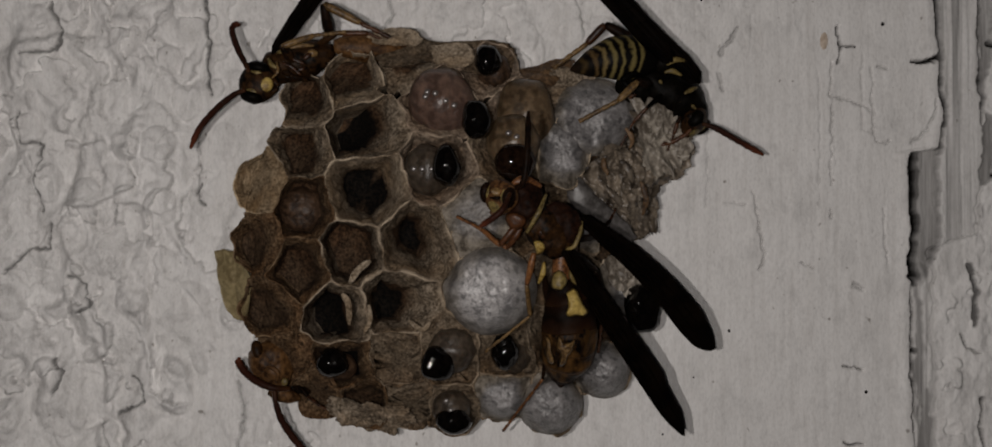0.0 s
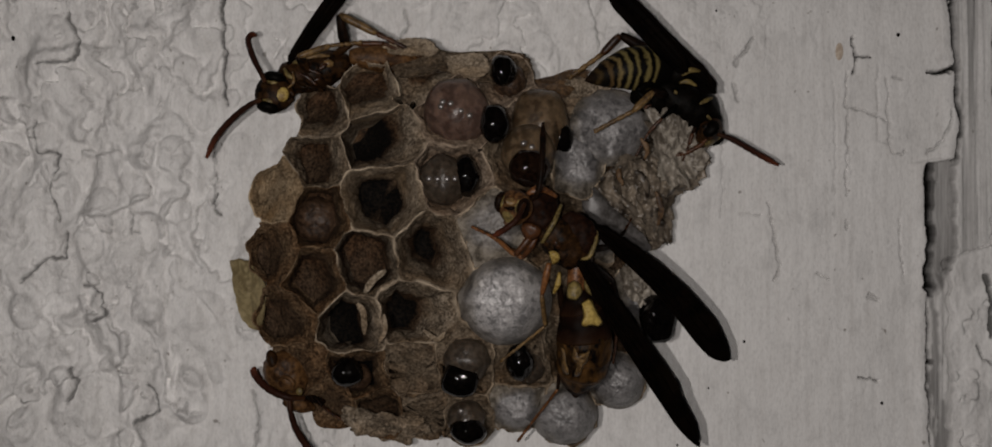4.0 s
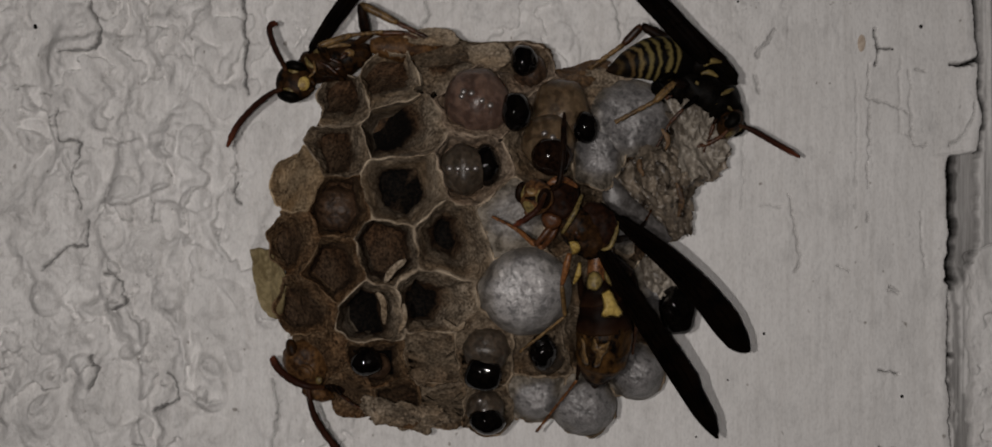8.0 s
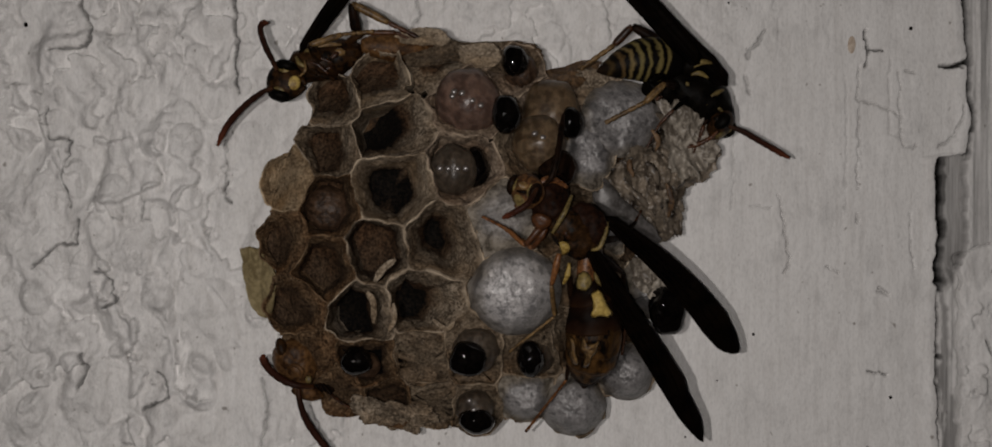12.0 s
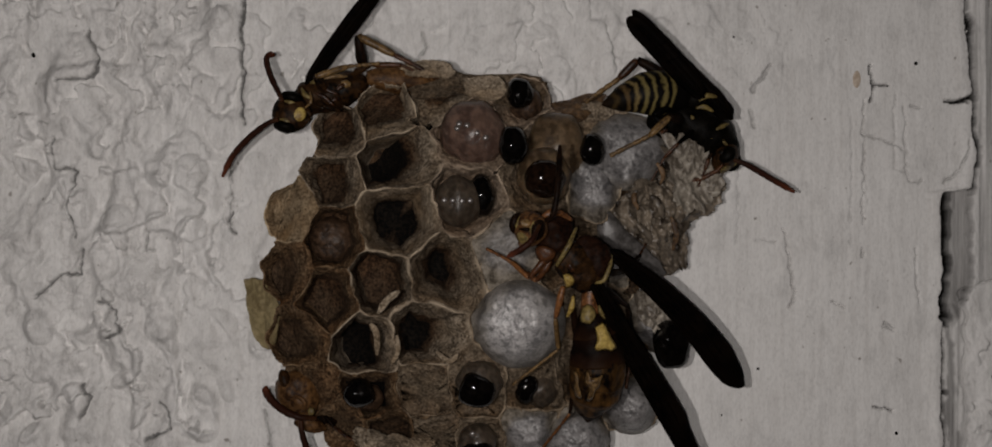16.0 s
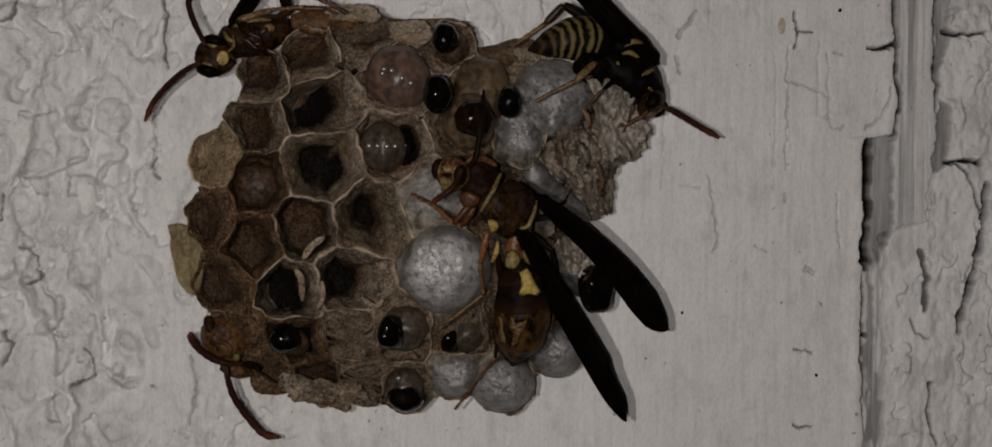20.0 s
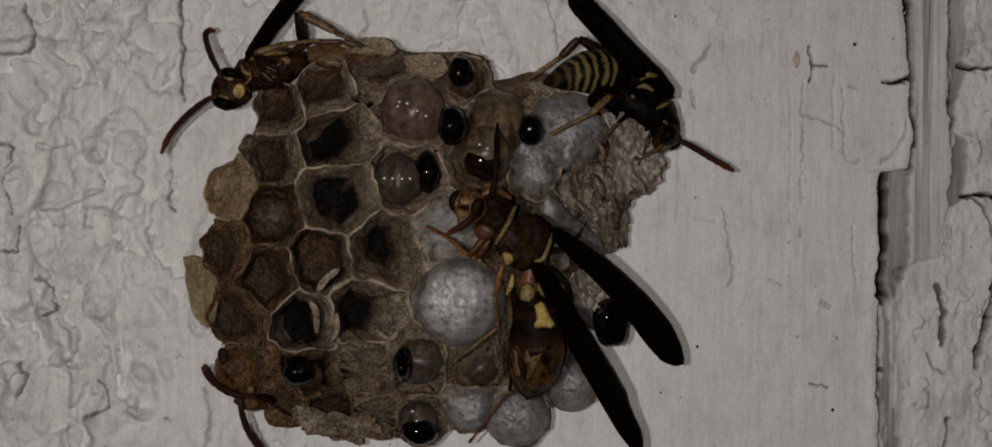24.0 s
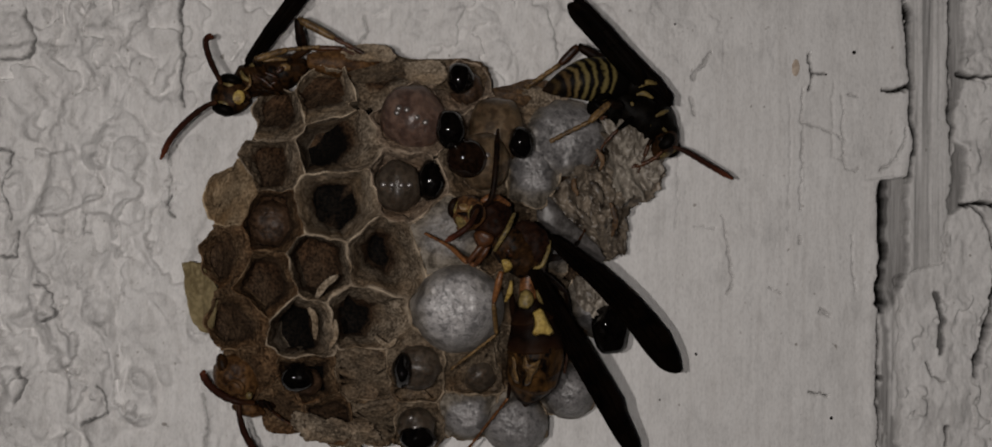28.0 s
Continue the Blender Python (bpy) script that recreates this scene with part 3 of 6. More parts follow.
    bare = right * np.clip(gap * (0.9 * tall + (1 - tall) * (0.25 + 0.6 * step(0.40, 0.55, fbm(X / 0.8, Z / 3.0, 4, 74)))) + strip * (0.15 + 0.5 * step(0.5, 0.66, fbm(X / 0.7, Z / 25, 3, 73))) + bay * 0.9
        + 0.4 * (1 - np.clip(gap + strip + bay, 0, 1)) * np.maximum(0.6 * step(0.60, 0.74, fbm(X / 2.2, Z / 4, 4, 83)), rim3 * step(0.35, 0.6, vnoise(X / 2.5, Z / 3.0, 87))), 0, 1)
    # cracks: line, half width, depth
    cracks = [
        ([(36.72, 0.00, 18.92), (36.78, 0.00, 18.06), (36.96, 0.00, 17.21), (36.84, 0.00, 15.49)], 0.08, 1.2), ([(36.90, 0.00, 17.21), (37.64, 0.00, 16.96), (38.49, 0.00, 17.09)], 0.05, 0.9),
        ([(37.03, 0.00, -14.14), (37.88, 0.00, -14.27), (38.99, 0.00, -14.51)], 0.05, 0.9), ([(37.15, 0.00, -21.61), (37.88, 0.00, -21.98), (39.11, 0.00, -21.86)], 0.05, 0.9), ([(38.01, 0.00, -6.55), (39.23, 0.00, -6.80)], 0.06, 0.4),
        ([(44.20, 0.00, 15.38), (45.00, 0.00, 15.25), (46.10, 0.00, 15.62), (46.71, 0.00, 15.87)], 0.17, 1.6), ([(43.89, 0.00, 6.31), (44.02, 0.00, 1.41), (44.26, 0.00, -1.65), (44.02, 0.00, -4.71), (44.38, 0.00, -6.06)], 0.28, 2.6),
        ([(46.53, 0.00, 24.07), (46.65, 0.00, 19.79), (46.96, 0.00, 15.50), (46.96, 0.00, 12.44), (47.39, 0.00, 10.72), (46.90, 0.00, 7.23)], 0.20, 1.6),
        ([(43.89, 0.00, -12.68), (44.26, 0.00, -12.74)], 0.22, 1.5), ([(43.89, 0.00, -7.16), (43.83, 0.00, -12.68), (43.96, 0.00, -20.64)], 0.12, 1.1),
        ([(51.69, 0.00, 17.22), (53.10, 0.00, 16.91), (55.55, 0.00, 17.10)], 0.16, 1.6), ([(52.36, 0.00, 4.29), (53.71, 0.00, 4.60), (55.55, 0.00, 4.23)], 0.17, 1.6), ([(53.22, 0.00, 4.11), (54.20, 0.00, 3.25), (55.06, 0.00, 1.41), (55.56, 0.00, -1.16)], 0.12, 0.9),
        ([(56.17, 0.00, 2.02), (55.74, 0.00, -2.88), (55.19, 0.00, -5.94), (54.45, 0.00, -9.00), (53.47, 0.00, -12.19)], 0.34, 2.4), ([(49.54, 0.00, -4.41), (50.21, 0.00, -7.17), (50.03, 0.00, -10.23)], 0.30, 0.7), ([(48.80, 0.00, -11.15), (49.42, 0.00, -12.80), (50.77, 0.00, -13.11)], 0.10, 0.6),
        ([(50.77, 0.00, -17.58), (50.65, 0.00, -20.64), (51.38, 0.00, -23.71)], 0.12, 0.8), ([(50.76, 0.00, 25.30), (50.83, 0.00, 17.95), (51.01, 0.00, 9.38)], 0.12, 0.8),
        ([(-24.09, 0.00, 25.22), (-24.21, 0.00, 18.51), (-24.03, 0.00, 16.67), (-24.28, 0.00, 15.15), (-23.97, 0.00, 12.52)], 0.13, 0.7), ([(-25.01, 0.00, 3.84), (-25.19, 0.00, 2.50), (-24.52, 0.00, 1.89)], 0.12, 0.6), ([(-25.13, 0.00, 7.81), (-25.07, 0.00, 3.23)], 0.06, 0.4),
        ([(-42.02, 0.00, 10.86), (-42.14, 0.00, 7.99), (-40.38, 0.00, 7.93), (-39.83, 0.00, 7.63), (-40.56, 0.00, 4.33), (-39.89, 0.00, 1.28)], 0.10, 0.6), ([(-38.97, 0.00, 0.18), (-39.28, 0.00, -1.96), (-41.47, 0.00, -2.39), (-43.42, 0.00, -4.40)], 0.10, 0.6), ([(-39.28, 0.00, 21.55), (-38.79, 0.00, 20.33), (-37.70, 0.00, 18.49), (-38.18, 0.00, 16.78), (-41.47, 0.00, 16.35)], 0.11, 0.6), ([(-38.55, 0.00, -12.64), (-38.06, 0.00, -13.87), (-38.91, 0.00, -16.00)], 0.11, 0.6),
        ([(-37.45, 0.00, -4.71), (-35.62, 0.00, -5.62), (-35.32, 0.00, -7.76), (-36.53, 0.00, -8.37)], 0.14, 0.6), ([(-32.57, 0.00, 2.01), (-33.18, 0.00, 0.06), (-32.45, 0.00, 0.18)], 0.08, 0.5), ([(-32.94, 0.00, -18.14), (-31.84, 0.00, -17.53), (-30.31, 0.00, -16.92), (-30.50, 0.00, -15.09), (-31.47, 0.00, -14.48)], 0.13, 0.6), ([(-35.01, 0.00, -21.19), (-33.67, 0.00, -21.32), (-34.70, 0.00, -18.75)], 0.08, 0.4),
        ([(36.10, 0.00, 15.49), (35.98, 0.00, 12.19), (37.51, 0.00, 11.64), (39.97, 0.00, 10.78)], 0.045, 0.35), ([(36.23, 0.00, 11.21), (36.10, 0.00, 6.92), (35.98, 0.00, 3.43)], 0.05, 0.25), ([(35.98, 0.00, 0.92), (35.92, 0.00, 0.18)], 0.12, 0.3), ([(40.15, 0.00, 14.88), (40.27, 0.00, 8.02), (40.83, 0.00, 7.47), (41.68, 0.00, 7.60)], 0.05, 0.3), ([(28.32, 0.00, 2.88), (28.81, 0.00, 1.41), (29.18, 0.00, -1.77), (29.48, 0.00, -3.18), (29.06, 0.00, -4.59)], 0.05, 0.35), ([(33.10, 0.00, -4.04), (34.39, 0.00, -4.59)], 0.05, 0.35), ([(41.13, 0.00, 1.10), (41.44, 0.00, -4.35)], 0.05, 0.25), ([(38.13, 0.00, -6.06), (39.11, 0.00, -6.43)], 0.05, 0.4), ([(25.75, 0.00, 1.84), (27.58, 0.00, 1.59)], 0.04, 0.2), ([(40.82, 0.00, 14.88), (41.68, 0.00, 14.76)], 0.07, 0.35), ([(43.89, 0.00, 7.54), (45.37, 0.00, 8.64), (46.35, 0.00, 10.35), (46.47, 0.00, 11.76)], 0.06, 0.4), ([(44.38, 0.00, 6.07), (44.45, 0.00, 3.25), (44.51, 0.00, 0.19), (44.26, 0.00, -2.88), (44.08, 0.00, -5.33)], 0.62, 2.2),
        ([(34.82, 0.00, 14.27), (34.94, 0.00, 9.37), (34.82, 0.00, 1.41)], 0.03, 0.10), ([(36.16, 0.00, 12.43), (36.41, 0.00, 5.70), (36.16, 0.00, 3.25)], 0.03, 0.08), ([(39.11, 0.00, 16.11), (38.99, 0.00, 9.06), (40.52, 0.00, 8.15)], 0.035, 0.12), ([(24.03, 0.00, 12.42), (23.91, 0.00, 1.41)], 0.04, 0.15),
        ([(-17.07, 0.00, -17.54), (-16.09, 0.00, -19.25), (-15.24, 0.00, -21.58)], 0.08, 0.5), ([(-21.46, 0.00, -15.09), (-20.98, 0.00, -18.76), (-21.71, 0.00, -21.57)], 0.09, 0.4), ([(-6.81, 0.00, 21.58), (-6.44, 0.00, 20.23), (-7.30, 0.00, 18.82)], 0.08, 0.4), ([(27.03, 0.00, 18.85), (25.99, 0.00, 17.32), (25.25, 0.00, 16.10)], 0.16, 0.35), ([(25.25, 0.00, 14.26), (25.50, 0.00, 12.73)], 0.16, 0.3),
    ]
    for i, (pts, w, depth) in enumerate(cracks):
        x0, x1 = min(p[0] for p in pts) - 2, max(p[0] for p in pts) + 2
        z0, z1 = min(p[2] for p in pts) - 2, max(p[2] for p in pts) + 2
        i0, i1 = np.searchsorted(xs, x0), np.searchsorted(xs, x1)
        j0, j1 = np.searchsorted(zs, z0), np.searchsorted(zs, z1)
        sl = (slice(j0, j1), slice(i0, i1))
        d = line_distance(X[sl], Z[sl], pts, 0.28, 100 + i)
        w2 = w * (0.6 + 0.9 * vnoise(X[sl] / 0.9, Z[sl] / 0.9, 300 + i))
        cut = 1 - step(w2 * 0.4, w2 + 0.12, d)
        h[sl] -= depth * cut
        # deeper cracks get more dirt and more painted shade
        dirt_shade[sl] = np.maximum(dirt_shade[sl], min(1.0, 0.12 + depth * 0.85 + 0.10 * (depth > 0.5)) * (1 - step(w2 * 0.6, w2 + 0.06, d)))
    h *= (1 - step(70, 160, np.abs(X))) * (1 - step(50, 130, np.abs(Z)))
    nx, nz = len(xs), len(zs)
    co = np.empty((nz, nx, 3))
    co[..., 0], co[..., 1], co[..., 2] = X, -h, Z
    verts = co.reshape(-1, 3)
    # the back of the board
    back = np.array([(xs[0], 18, zs[0]), (xs[-1], 18, zs[0]), (xs[-1], 18, zs[-1]), (xs[0], 18, zs[-1])])
    base = nx * nz
    idx = np.arange(base).reshape(nz, nx)
    quads = np.stack([idx[:-1, :-1], idx[:-1, 1:], idx[1:, 1:], idx[1:, :-1]], -1).reshape(-1, 4)
    me = bpy.data.meshes.new("wall_1")
    extra = [tuple(range(base, base + 4)),
             (*idx[0, ::-1].tolist(), base, base + 1), (*idx[-1, :].tolist(), base + 2, base + 3),
             (*idx[:, 0].tolist(), base + 3, base), (*idx[::-1, -1].tolist(), base + 1, base + 2)]
    me.from_pydata((np.concatenate([verts, back]) * MM).tolist(), [], quads.tolist() + extra)
    for name, grid in (("bare", bare), ("dirt_shade", dirt_shade), ("coat", np.clip(amp, 0, 1))):
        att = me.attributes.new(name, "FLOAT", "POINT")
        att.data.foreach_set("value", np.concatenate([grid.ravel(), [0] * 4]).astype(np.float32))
    me.materials.append(PAINT)
    me.shade_smooth()
    ob = new("wall_1", me)
    ORIGIN[ob] = V((0, 0, 0))
    return tagged(ob, "wooden wall thickly coated in cracked, lumpy white paint", "wall", kind="structure")


wall = painted_wall()

# ---- nest ----
ROOT = V((0.41, 0.00, 1.40))
CENTRE = V((-3.57, -11.50, -0.95))


def dome(x, z):
    return max(11.5 - 0.018 * ((x - CENTRE.x) ** 2 + (z - CENTRE.z) ** 2), 4.5)


# centre of the mouth, offset of its height, reach, cap height (0: open)
CELLS = {
    "a": ((-14.14, -7.86, 11.62), -0.2, 2.35, 0), "b": ((-9.83, -8.10, 13.20), 0.1, 2.7, 0), "b2": ((-4.95, -7.13, 15.04), -2.0, 2.8, 0), "e": ((2.77, -7.04, 14.14), -0.3, 2.6, 0),
    "c": ((-8.44, -10.01, 8.43), 0, 3.6, 0), "d": ((-1.54, -8.88, 10.96), 0.4, 3.6, 0), "g": ((-14.27, -8.69, 6.42), 0, 3.6, 0), "h": ((-8.00, -10.72, 2.96), 0, 3.6, 0),
    "i": ((-2.19, -10.73, 4.75), 0.2, 3.6, 0), "j": ((5.64, -7.47, 10.81), -0.8, 2.7, 0), "j2": ((4.76, -9.14, 6.40), -0.2, 3.6, 0), "k": ((-18.60, -6.75, 3.75), -1.6, 2.6, 0),
    "l": ((-14.16, -9.20, 1.47), 0.2, 3.6, 0), "m": ((-9.63, -10.68, -2.35), 0.1, 3.6, 0), "n": ((-4.25, -11.10, -1.39), 0, 4.4, 0), "o": ((-18.69, -6.96, -1.73), -1.2, 2.7, 0),
    "p": ((-14.57, -9.06, -3.97), 0, 3.6, 0), "q": ((-17.60, -7.27, -7.71), -0.4, 2.9, 0), "r": ((-11.02, -10.04, -8.15), 0.2, 3.6, 0), "s": ((-5.94, -10.64, -6.99), 0, 4.4, 0),
    "t": ((-16.48, -6.18, -12.49), -1.2, 3.0, 0), "u": ((-10.71, -8.52, -12.70), -0.2, 3.6, 0), "v": ((-9.03, -6.52, -16.40), -0.8, 2.7, 0), "v2": ((-13.29, -5.64, -15.70), -1.5, 2.6, 0),
    "w": ((-1.08, -9.87, -11.94), 0.2, 3.6, 0), "w2": ((-5.79, -8.99, -12.43), -0.6, 4.4, 0), "x": ((4.15, -8.64, -11.67), -0.4, 3.6, 0), "y": ((-0.92, -7.04, -17.14), -0.4, 2.7, 0), "y2": ((-4.85, -6.76, -16.60), -1.2, 2.8, 0),
    "z": ((3.71, -6.90, -16.24), -0.3, 2.4, 0.6), "big": ((2.68, -10.43, -5.89), 0.3, 4.4, 3.3), "up": ((12.42, -4.90, 9.87), -0.2, 3.5, 1.7), "mid": ((9.34, -6.55, 6.26), 0, 2.6, 1.0),
    "low": ((8.28, -5.18, -17.06), -0.4, 2.95, 2.3), "low2": ((13.34, -4.54, -13.85), -1.4, 2.75, 2.0), "far": ((15.96, -3.51, -6.07), -2.6, 2.6, 0.9),
    "f1": ((1.55, -10.80, 0.45), -0.2, 3.6, 0.35), "f2": ((7.25, -9.19, 0.45), -1.2, 4.4, 0), "f3": ((9.22, -7.96, -4.98), -1.2, 4.4, 0), "f4": ((8.41, -7.34, -10.48), -1.2, 3.6, 0), "f5": ((12.03, -5.81, 0.47), -2.2, 2.5, 0.4),
}


# silk caps: centre, half width and half height
CAPS = {
    "big": ((2.73, -10.58, -6.05), 3.9, 3.8), "up": ((12.53, -4.94, 9.81), 3.7, 3.55), "mid": ((9.32, -6.81, 6.53), 2.2, 2.6), "low": ((8.22, -5.20, -17.06), 2.95, 2.7), "low2": ((13.34, -4.57, -13.97), 2.5, 2.6),
    "far": ((16.17, -3.73, -6.35), 2.3, 2.7), "z": ((3.82, -6.91, -16.12), 2.2, 1.9), "f1": ((1.67, -10.57, 0.64), 2.5, 2.2), "f5": ((12.03, -5.81, 0.47), 2.2, 2.4),
}
# bottoms of open cells: centre, half width, half height, depth, look
BOTTOMS = {
    "a": ((-14.41, -3.50, 11.94), 1.55, 1.7, 3.0, BROOD), "b": ((-10.26, -3.50, 13.60), 2.2, 1.45, 3.2, BROOD), "c": ((-10.90, -4.00, 8.87), 1.4, 2.1, 6.5, PIT_SHADE), "g": ((-14.77, -4.50, 6.65), 1.4, 1.85, 3.0, BROOD),
    "h": ((-8.82, -4.50, 3.12), 1.85, 2.1, 6.0, PIT_SHADE), "k": ((-19.06, -3.00, 4.35), 1.3, 1.9, 1.4, STRAW_PAPER), "l": ((-14.77, -4.50, 1.59), 2.0, 2.2, 4.0, BROOD), "o": ((-19.32, -3.20, -1.97), 1.3, 1.7, 2.4, BROWN_PAPER),
    "p": ((-15.24, -4.50, -4.24), 1.8, 1.95, 4.0, BROOD), "m": ((-10.31, -5.00, -2.29), 1.9, 2.3, 5.0, BROOD), "n": ((-4.91, -4.50, -1.02), 0.75, 1.25, 6.0, PIT_SHADE), "q": ((-18.27, -3.50, -8.08), 1.7, 1.6, 2.6, BROWN_PAPER),
    "r": ((-12.59, -4.50, -8.49), 1.5, 2.1, 6.0, PIT_SHADE), "s": ((-7.05, -4.50, -7.13), 1.15, 1.5, 5.0, PIT_SHADE), "t": ((-16.91, -3.00, -12.83), 1.9, 1.9, 0.7, BROWN_PAPER), "u": ((-11.57, -4.00, -13.08), 1.9, 1.5, 4.0, PIT_SHADE),
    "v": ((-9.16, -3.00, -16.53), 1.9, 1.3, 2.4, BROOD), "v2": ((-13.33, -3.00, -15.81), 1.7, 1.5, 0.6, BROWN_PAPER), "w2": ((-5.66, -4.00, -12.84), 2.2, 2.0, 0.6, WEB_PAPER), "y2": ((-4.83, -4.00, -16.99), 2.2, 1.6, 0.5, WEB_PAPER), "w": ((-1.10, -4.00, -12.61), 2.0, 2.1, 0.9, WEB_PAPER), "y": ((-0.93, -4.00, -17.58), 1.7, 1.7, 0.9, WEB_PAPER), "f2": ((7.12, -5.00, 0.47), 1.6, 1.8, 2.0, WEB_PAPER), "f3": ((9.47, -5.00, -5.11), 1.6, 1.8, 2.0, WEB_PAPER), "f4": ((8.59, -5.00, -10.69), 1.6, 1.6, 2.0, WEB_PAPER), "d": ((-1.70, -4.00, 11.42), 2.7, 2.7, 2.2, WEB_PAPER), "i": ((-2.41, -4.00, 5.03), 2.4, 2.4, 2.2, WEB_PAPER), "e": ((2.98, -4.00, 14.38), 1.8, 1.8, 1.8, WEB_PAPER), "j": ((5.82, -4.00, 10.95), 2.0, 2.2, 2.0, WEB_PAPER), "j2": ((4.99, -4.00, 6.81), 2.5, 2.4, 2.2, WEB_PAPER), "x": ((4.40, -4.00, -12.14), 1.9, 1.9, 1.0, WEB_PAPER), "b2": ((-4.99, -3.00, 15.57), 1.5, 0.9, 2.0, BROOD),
}
# how far down the wall the brown stain and its painted depth shade begin
STAIN_SHADE = {"a": 0.62, "b": 0.72, "c": 0.34, "g": 0.60, "h": 0.70, "k": 2.0, "l": 0.30, "m": 0.26, "n": 0.50, "o": 0.70, "p": 0.28, "q": 0.50, "r": 0.36, "s": 0.52, "t": 0.9, "u": 0.30, "v": 0.45, "v2": 0.9, "b2": 0.5}
# how far down the painted black of an unlit pit begins
PIT_START = {"n": 0.80, "s": 0.80, "h": 0.78, "r": 0.64, "c": 0.48}
SHALLOW = "g l p q t u o k v v2 a".split()


# cells whose walls stand further out, or in, than half way to the next
WIDER = {"h": 0.6, "g": -0.7, "l": -0.2, "a": -0.3, "n": 0.2}


def mouth(key):
    """The outline of a cell among its neighbours, seen from the front, evenly stepped and with rounded corners."""
    c, _, reach, _ = CELLS[key]
    poly = []
    for k in range(48):
        a, r = math.pi * k / 24, reach
        # walls reach on to close the gaps between neighbours
        for more in (1.1, 1.2, 1.3, 1.4):
            p = V((c[0] + reach * more * math.cos(a), c[2] + reach * more * math.sin(a)))
            if any(other != key and (p - V((o[0], o[2]))).length < far * 1.03 for other, (o, _, far, _) in CELLS.items()):
                r = reach * more
        poly.append(V((c[0] + r * math.cos(a), c[2] + r * math.sin(a))))
    for other, (o, *_) in CELLS.items():
        if other == key:
            continue
        d = V((o[0] - c[0], o[2] - c[2]))
        m = V(((c[0] + o[0]) / 2, (c[2] + o[2]) / 2)) + d.normalized() * (WIDER.get(key, 0.0) - WIDER.get(other, 0.0)) / 2
        out = []
        for a, b in zip(poly, poly[1:] + poly[:1]):
            da, db = (a - m).dot(d), (b - m).dot(d)
            if da <= 0:
                out.append(a)
            if da * db < 0:
                out.append(a.lerp(b, da / (da - db)))
        poly = out
    n = 96
    ring = poly + poly[:1]
    lens = [0]
    for a, b in zip(ring, ring[1:]):
        lens.append(lens[-1] + (b - a).length)
    pts = []
    for k in range(n):
        s = lens[-1] * k / n
        i = max(j for j in range(len(lens) - 1) if lens[j] <= s)
        pts.append(ring[i].lerp(ring[i + 1], (s - lens[i]) / max(lens[i + 1] - lens[i], 1e-6)))
    return pts, [(pts[k - 1] + pts[k] * 2 + pts[(k + 1) % n]) / 4 for k in range(n)]


def set_values(ob, name, values):
    ob.data.attributes.new(name, "FLOAT", "POINT").data.foreach_set("value", values)


